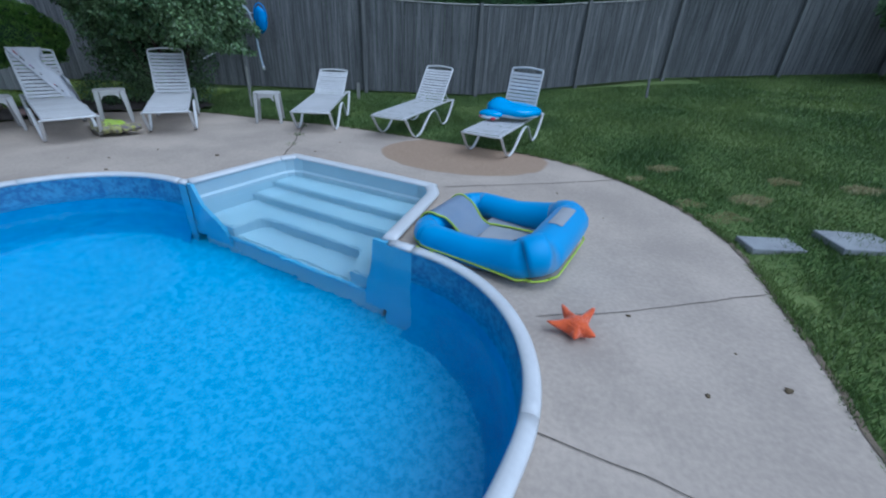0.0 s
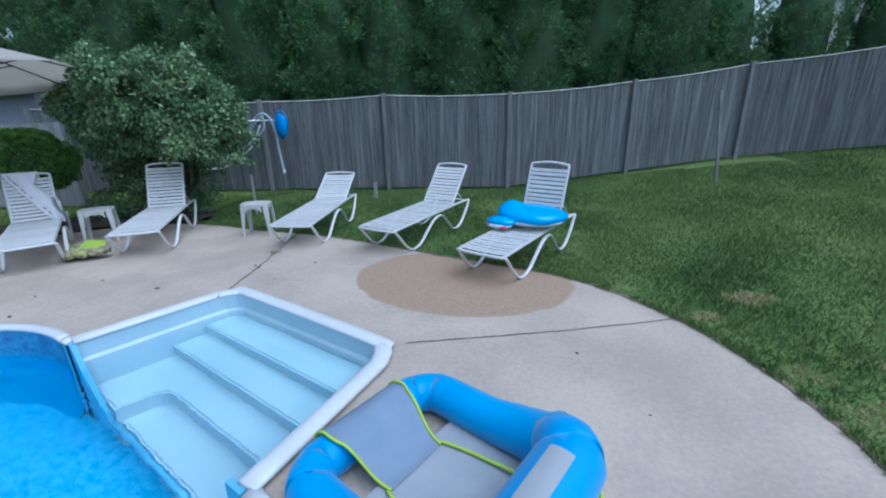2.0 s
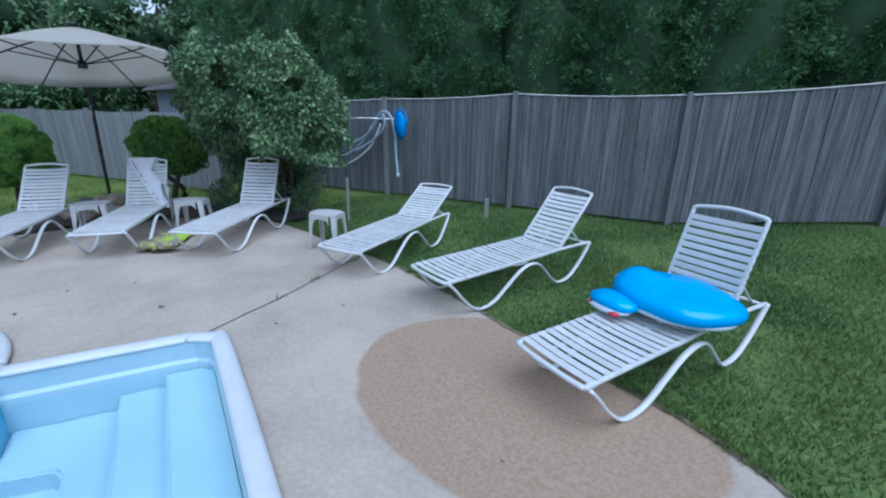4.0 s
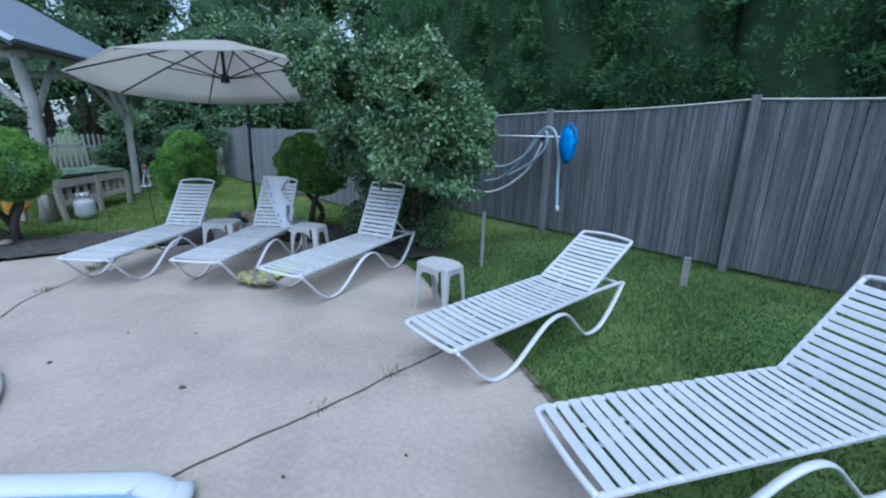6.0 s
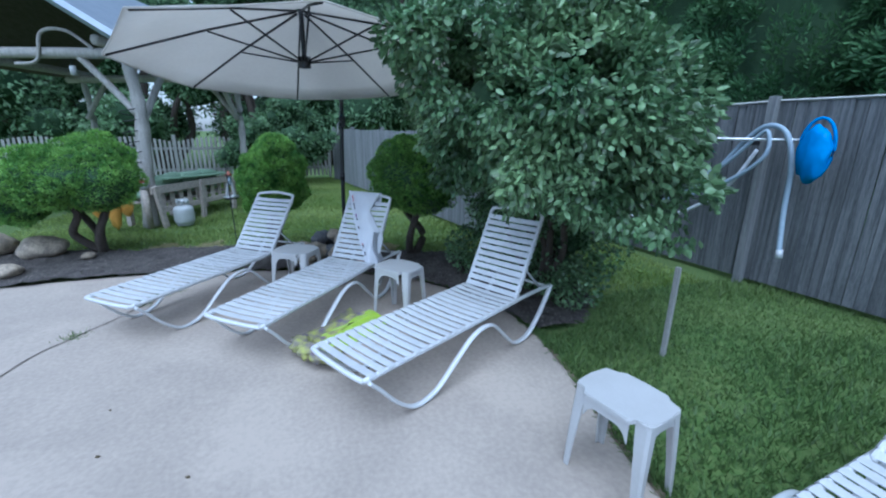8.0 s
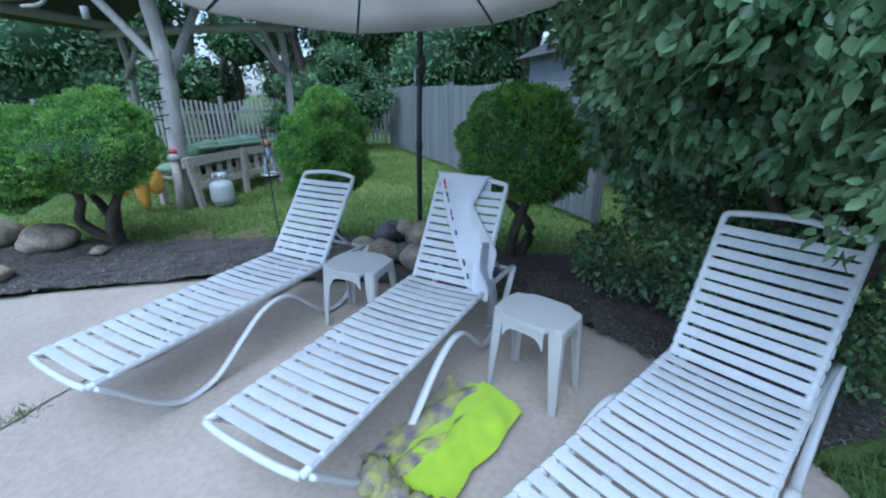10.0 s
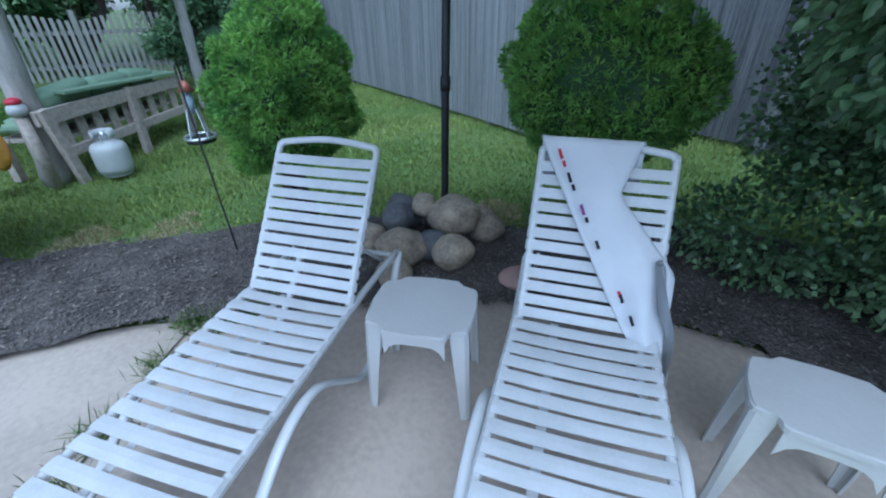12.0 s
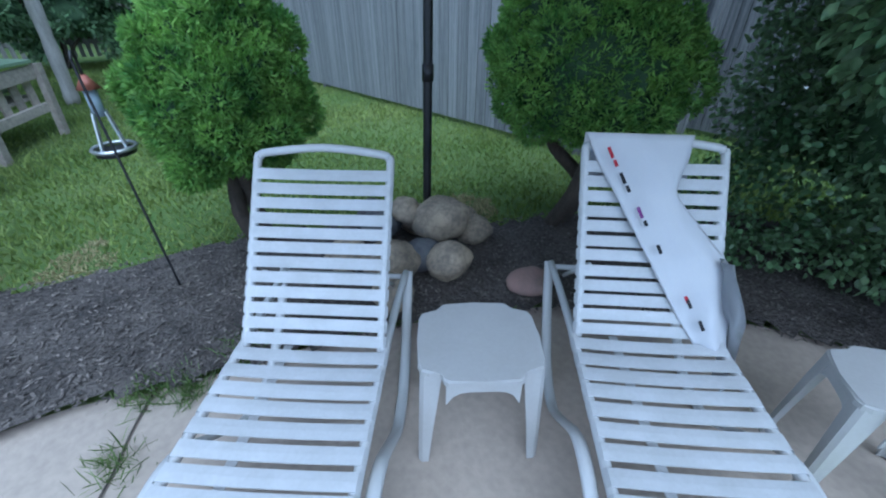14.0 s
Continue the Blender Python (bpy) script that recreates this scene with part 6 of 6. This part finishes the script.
        bmesh.ops.recalc_face_normals(bm, faces=bm.faces[:])
        part("metal_roof", bm, ROOF_METAL, g, "pale metal roofing")
        part("rake_trim", tubed([lo[0] - ax * 0.01 + Vector((0, 0, 0.02)), lo[3] - ax * 0.01 + Vector((0, 0, 0.02))], 0.065, 4), ROOF_METAL, g, "pale metal edge trim")
    ln = thing("hanging_lantern", "small white lantern hanging from the gazebo beam", "lantern")
    p = P1 + sd * 0.72 + Vector((0.1, 0, H - 0.24))
    part("body", tubed([p + Vector((0, 0, -0.08)), p + Vector((0, 0, 0.06))], 0.045, 8), TANK_WHITE, ln, smooth=True)
    part("cord", tubed([p + Vector((0, 0, 0.06)), p + Vector((0, 0, 0.18))], 0.005, 4), DARK_METAL, ln)
    sp = thing("hanging_spiral", "white spiral wind spinner hanging under the gazebo", "wind spinner")
    c = P2 + (P1 - P2) * 0.28 + Vector((0, 0, 1.95))
    part("ribbon", tubed(spline([(c.x + 0.05 * math.cos(k * 1.3), c.y + 0.05 * math.sin(k * 1.3), c.z - 0.03 * k) for k in range(18)], 4), 0.012, 4), TRIM, sp, smooth=True)
    part("line", tubed([c, c + Vector((0, 0, 0.75))], 0.003, 4), DARK_METAL, sp)
    # wires wound round the post
    wr = thing("rope_lights", "dark cord wound round the gazebo post", "cord")
    part("cord", tubed(spline([(P1.x + 0.06 + 0.15 * math.cos(k * 1.1), P1.y + 0.02 + 0.15 * math.sin(k * 1.1), 1.0 + 0.028 * k) for k in range(34)], 4), 0.008, 5), DARK_METAL, wr, smooth=True)


gazebo()


def bench():
    A, B = Vector((-8.85, 2.2, 0)), Vector((-10.55, 2.98, 0))
    ax = (B - A).normalized()
    nb = Vector((ax.y, -ax.x, 0))
    if nb.y > 0:
        nb = -nb
    ang = math.degrees(math.atan2(ax.y, ax.x))
    L = (B - A).length
    g = thing("wooden_bench", "rough timber outdoor bench with slatted back", "bench", at=pose(A.x, A.y, -0.05, 0, 0, ang))
    sgn = 1 if (Matrix.Rotation(radians(ang), 3, "Z") @ Vector((0, 1, 0))).dot(nb) > 0 else -1
    part("back_rail", boxed(L / 2, 0, 0.60, L + 0.3, 0.05, 0.13, bevel=0.006), OLD_WOOD, g)
    part("lower_rail", boxed(L / 2, 0, 0.26, L + 0.1, 0.045, 0.09, bevel=0.006), OLD_WOOD, g)
    for x in (0.0, L * 0.5, L):
        ob = part("leg", boxed(0, 0, 0.34, 0.09, 0.06, 0.72, bevel=0.006), OLD_WOOD, g)
        ob.matrix_basis = pose(x, -sgn * 0.04, -0.02, 0, -8 if x < 0.1 else 5, 0)
        part("leg", boxed(x, sgn * 0.62, 0.17, 0.08, 0.08, 0.38, bevel=0.006), OLD_WOOD, g)
    for k in range(9):
        part("slat", boxed(0.1 + (L - 0.2) * k / 8, sgn * 0.03, 0.42, 0.10, 0.02, 0.30), OLD_WOOD, g)
    for k in range(4):
        part("seat_board", boxed(L / 2, sgn * (0.12 + 0.16 * k), 0.37, L, 0.14, 0.03), OLD_WOOD, g)
    for k, (x, w) in enumerate(((0.35, 0.6), (0.95, 0.5), (1.4, 0.4))):
        c = tagged(part("cushion", boxed(0, 0, 0, w, 0.16, 0.34, bevel=0.05), CUSHION, smooth=True), "faded green outdoor cushion on the bench", "cushion", "cushions on the bench")
        q = A + ax * x + nb * 0.16
        c.matrix_basis = pose(q.x, q.y, 0.60, 12, 6 * (k - 1), ang)
    c = tagged(part("cushion", boxed(0, 0, 0, L, 0.5, 0.1, bevel=0.04), CUSHION, smooth=True), "long faded green seat cushion on the bench", "cushion", "cushions on the bench")
    q = A + ax * (L / 2) + nb * 0.42
    c.matrix_basis = pose(q.x, q.y, 0.44, 0, 0, ang)
    b = thing("board_lid", "pale green painted board lying along the bench back", "board", at=pose(*(A + ax * (L / 2 + 0.1) + nb * 0.1 + Vector((0, 0, 0.69))), 3, 2, ang))
    part("panel", boxed(0, 0, 0, L * 0.9, 0.3, 0.03, bevel=0.005), CUSHION, b)


bench()


def propane_tank():
    x, y = -8.86, 2.52
    g = thing("propane_tank", "white propane cylinder with a collar standing on grass", "gas cylinder", at=pose(x, y, -0.06))
    prof = [(0.0, 0.03), (0.11, 0.03), (0.14, 0.045), (0.153, 0.075), (0.155, 0.10), (0.155, 0.25), (0.152, 0.28), (0.135, 0.315), (0.08, 0.34), (0.0, 0.345)]
    bm = bmesh.new()
    rows = [[bm.verts.new((max(r, 0.001) * math.cos(a), max(r, 0.001) * math.sin(a), z)) for a in (2 * math.pi * k / 20 for k in range(20))] for r, z in prof]
    for u, v in zip(rows, rows[1:]):
        for k in range(20):
            bm.faces.new((u[k - 1], u[k], v[k], v[k - 1]))
    bmesh.ops.recalc_face_normals(bm, faces=bm.faces[:])
    part("body", bm, TANK_WHITE, g, smooth=True)
    part("foot_ring", tubed([(0.11 * math.cos(a), 0.11 * math.sin(a), 0.02) for a in (2 * math.pi * k / 20 for k in range(20))], 0.015, 6, closed=True), TANK_WHITE, g, smooth=True)
    part("collar", tubed([(0.09 * math.cos(a), 0.09 * math.sin(a), 0.405) for a in (radians(40 + 280 * k / 16) for k in range(17))], 0.009, 6, flat=5.0), TANK_WHITE, g, smooth=True)
    part("valve", tubed([(0, 0, 0.36), (0, 0, 0.43)], 0.022, 8), ALU, g, smooth=True)
    for k in range(3):
        a = radians(120 * k)
        part("strut", tubed([(0.09 * math.cos(a), 0.09 * math.sin(a), 0.33), (0.09 * math.cos(a), 0.09 * math.sin(a), 0.41)], 0.008, 5), TANK_WHITE, g)


propane_tank()


def jar():
    g = thing("garden_jar", "small white jar with a red lid by the bench", "jar", at=pose(-8.72, 2.05, 0.58))
    part("body", blob(bmesh.new(), (0, 0, 0.06), (0.075, 0.075, 0.065), 2, 0.05), TANK_WHITE, g, smooth=True)
    part("lid", blob(bmesh.new(), (0, 0, 0.13), (0.06, 0.06, 0.035), 4, 0.05), RED, g, "red lid", True)
    part("stand", tubed([(0, 0, -0.64), (0, 0, 0.0)], 0.05, 8), OLD_WOOD, g, "wooden stand", True)


jar()


def yellow_kites():
    g = thing("beach_toy", "folded yellow-orange fabric float leaning by the post", "pool float", at=pose(-8.62, 1.62, 0, 0, 0, 30))
    part("lobe", blob(bmesh.new(), (0, 0, 0.36), (0.13, 0.09, 0.40), 1, 0.25, 2), YELLOW, g, smooth=True)
    part("lobe", blob(bmesh.new(), (0.05, 0.16, 0.36), (0.06, 0.09, 0.20), 2, 0.25, 2), YELLOW, g, smooth=True)
    part("lobe", blob(bmesh.new(), (0.0, -0.2, 0.34), (0.05, 0.07, 0.15), 3, 0.25, 2), YELLOW, g, smooth=True)


yellow_kites()


def feeder():
    g = thing("bird_feeder", "small hanging bird feeder with a tray on a shepherd hook", "bird feeder")
    b = Vector((-6.70, 3.67, -0.05))
    top = Vector((-6.88, 3.62, 0.98))
    part("hook_pole", tubed(spline([b, b.lerp(top, 0.5), top, top + Vector((-0.01, 0.0, 0.10)), top + Vector((-0.04, 0.01, 0.11)), top + Vector((-0.07, 0.01, 0.02))], 5), 0.006, 6), DARK_METAL, g, smooth=True)
    c = Vector((-6.95, 3.63, 0.84))
    part("roof", tubed([c + Vector((0, 0, 0.10)), c + Vector((0, 0, 0.16))], segs=12, radii=[0.048, 0.01], r=0.05), COPPER, g, "small red roof", True)
    part("tube", tubed([c + Vector((0, 0, -0.02)), c + Vector((0, 0, 0.10))], 0.027, 10), HOSE, g, "clear seed tube", True)
    for k in range(4):
        a = radians(90 * k + 45)
        part("leg", tubed([c + Vector((0.035 * math.cos(a), 0.035 * math.sin(a), 0.0)), c + Vector((0.07 * math.cos(a), 0.07 * math.sin(a), -0.18))], 0.007, 5), ALU, g)
    part("tray", tubed([c + Vector((0, 0, -0.20)), c + Vector((0, 0, -0.18))], 0.085, 16), DARK_METAL, g, smooth=True)
    part("tray_rim", tubed([(c.x + 0.09 * math.cos(a), c.y + 0.09 * math.sin(a), c.z - 0.17) for a in (2 * math.pi * k / 20 for k in range(20))], 0.01, 6, closed=True), ALU, g, smooth=True)


feeder()


# ---- weeds, leaves and litter ----
def weed(x, y, n, seed, h=0.12):
    k = np.random.default_rng(seed)
    n *= 3
    p = np.column_stack([x + k.normal(0, 0.045, n), y + k.normal(0, 0.045, n), np.full(n, deck_z(x, y) + 0.002)])
    d = np.column_stack([k.normal(0, 0.5, n), k.normal(0, 0.5, n), np.full(n, 0.8)])
    g = thing("weed", "tuft of grass growing from a deck joint", "weed", "weeds in the joints")
    cards("leaves", p, d, h * 0.55, 0.006, BLADE, g, k, 0, 0.35)


for i, (x, y, n, h) in enumerate(((-4.53, 2.84, 24, 0.07), (-5.2, 3.1, 40, 0.13), (-5.42, 3.2, 50, 0.16), (-5.75, 3.34, 40, 0.13), (-5.95, 3.6, 60, 0.16), (-6.02, 3.45, 60, 0.15), (-1.44, 5.15, 16, 0.08), (-1.62, 5.8, 20, 0.06), (-6.05, 3.85, 60, 0.18), (-1.3, 4.65, 12, 0.05))):
    weed(x, y, n, 200 + i, h)


def litter():
    r = random.Random(9)
    spots = [(-1.95, 3.96, 0.04), (-2.75, 4.05, 0.02), (-0.9, 4.35, 0.02), (2.0, 3.55, 0.02), (1.15, 4.2, 0.015), (2.1, 1.45, 0.025), (2.75, 0.95, 0.04), (2.3, 0.85, 0.025), (-2.7, 3.2, 0.03), (-3.0, 3.6, 0.02), (-0.75, 4.9, 0.02), (2.35, 3.0, 0.015), (-3.4, 3.5, 0.015), (2.62, 1.2, 0.015)]
    for x, y, s in spots:
        bm = bmesh.new()
        blob(bm, (0, 0, 0), (s, s * 0.7, s * 0.35), r.randint(1, 99), 0.6, 3, 2)
        ob = tagged(part("leaf_litter", bm, LEAF_LITTER, smooth=True), "small dry leaf clump on the concrete", "leaf", "litter on the deck")
        ob.matrix_basis = pose(x, y, deck_z(x, y) + s * 0.15, 0, 0, r.uniform(0, 360)) @ Matrix.Diagonal((0.6, 0.6, 0.6, 1))


litter()


# ---- neighbouring buildings ----
def house():
    g = thing("house", "neighbour house with grey-blue siding and white trim", "house")
    x0, x1, y0, y1, h = 16.5, 27.0, 15.0, 25.0, 7.5
    part("wall", boxed((x0 + x1) / 2, (y0 + y1) / 2, h / 2, x1 - x0, y1 - y0, h), SIDING, g)
    for k in range(28):
        z = 0.4 + 0.25 * k
        part("siding_board", boxed((x0 + x1) / 2, y0 - 0.012, z, x1 - x0, 0.02, 0.235), SIDING, g)
        part("siding_board", boxed(x0 - 0.012, (y0 + y1) / 2, z, 0.02, y1 - y0, 0.235), SIDING, g)
    part("corner_trim", boxed(x0 - 0.02, y0 - 0.02, h / 2, 0.25, 0.25, h), TRIM, g)
    bm = bmesh.new()
    zs, ov = h, 0.5
    a = [bm.verts.new(q) for q in ((x0 - ov, y0 - ov, zs - 0.2), (x1 + ov, y0 - ov, zs - 0.2), (x1 + ov, (y0 + y1) / 2, zs + 3), (x0 - ov, (y0 + y1) / 2, zs + 3), (x0 - ov, y1 + ov, zs - 0.2), (x1 + ov, y1 + ov, zs - 0.2))]
    bm.faces.new((a[0], a[1], a[2], a[3]))
    bm.faces.new((a[3], a[2], a[5], a[4]))
    bmesh.ops.solidify(bm, geom=bm.faces[:], thickness=0.2)
    part("roof", bm, SHINGLE, g)
    w = thing("garage_wing", "pale gabled wing of the neighbour house", "house")
    part("wall", boxed(14.8, 22.0, 2.8, 3.2, 5.0, 5.6), TRIM, w)
    bm = bmesh.new()
    a = [bm.verts.new(q) for q in ((12.9, 19.2, 5.4), (14.8, 19.2, 7.2), (16.7, 19.2, 5.4), (12.9, 25, 5.4), (14.8, 25, 7.2), (16.7, 25, 5.4))]
    bm.faces.new((a[0], a[1], a[4], a[3]))
    bm.faces.new((a[1], a[2], a[5], a[4]))
    bmesh.ops.solidify(bm, geom=bm.faces[:], thickness=0.2)
    part("roof", bm, SHINGLE, w)
    win = part("window", boxed(14.8, 19.47, 4.6, 1.0, 0.06, 1.3), TRIM, w)
    part("pane", boxed(14.8, 19.43, 4.6, 0.85, 0.03, 1.15), GLASS_DARK, win)
    s = thing("shed", "low grey neighbour shed behind the board fence", "shed")
    part("wall", boxed(-11.0, 10.0, 1.1, 3.4, 3.0, 2.2), SIDING, s)
    bm = bmesh.new()
    a = [bm.verts.new(q) for q in ((-13.0, 8.2, 2.1), (-9.0, 8.2, 2.1), (-9.0, 10, 3.0), (-13.0, 10, 3.0), (-13.0, 11.8, 2.1), (-9.0, 11.8, 2.1))]
    bm.faces.new((a[0], a[1], a[2], a[3]))
    bm.faces.new((a[3], a[2], a[5], a[4]))
    bmesh.ops.solidify(bm, geom=bm.faces[:], thickness=0.12)
    part("roof", bm, SHINGLE, s)


house()
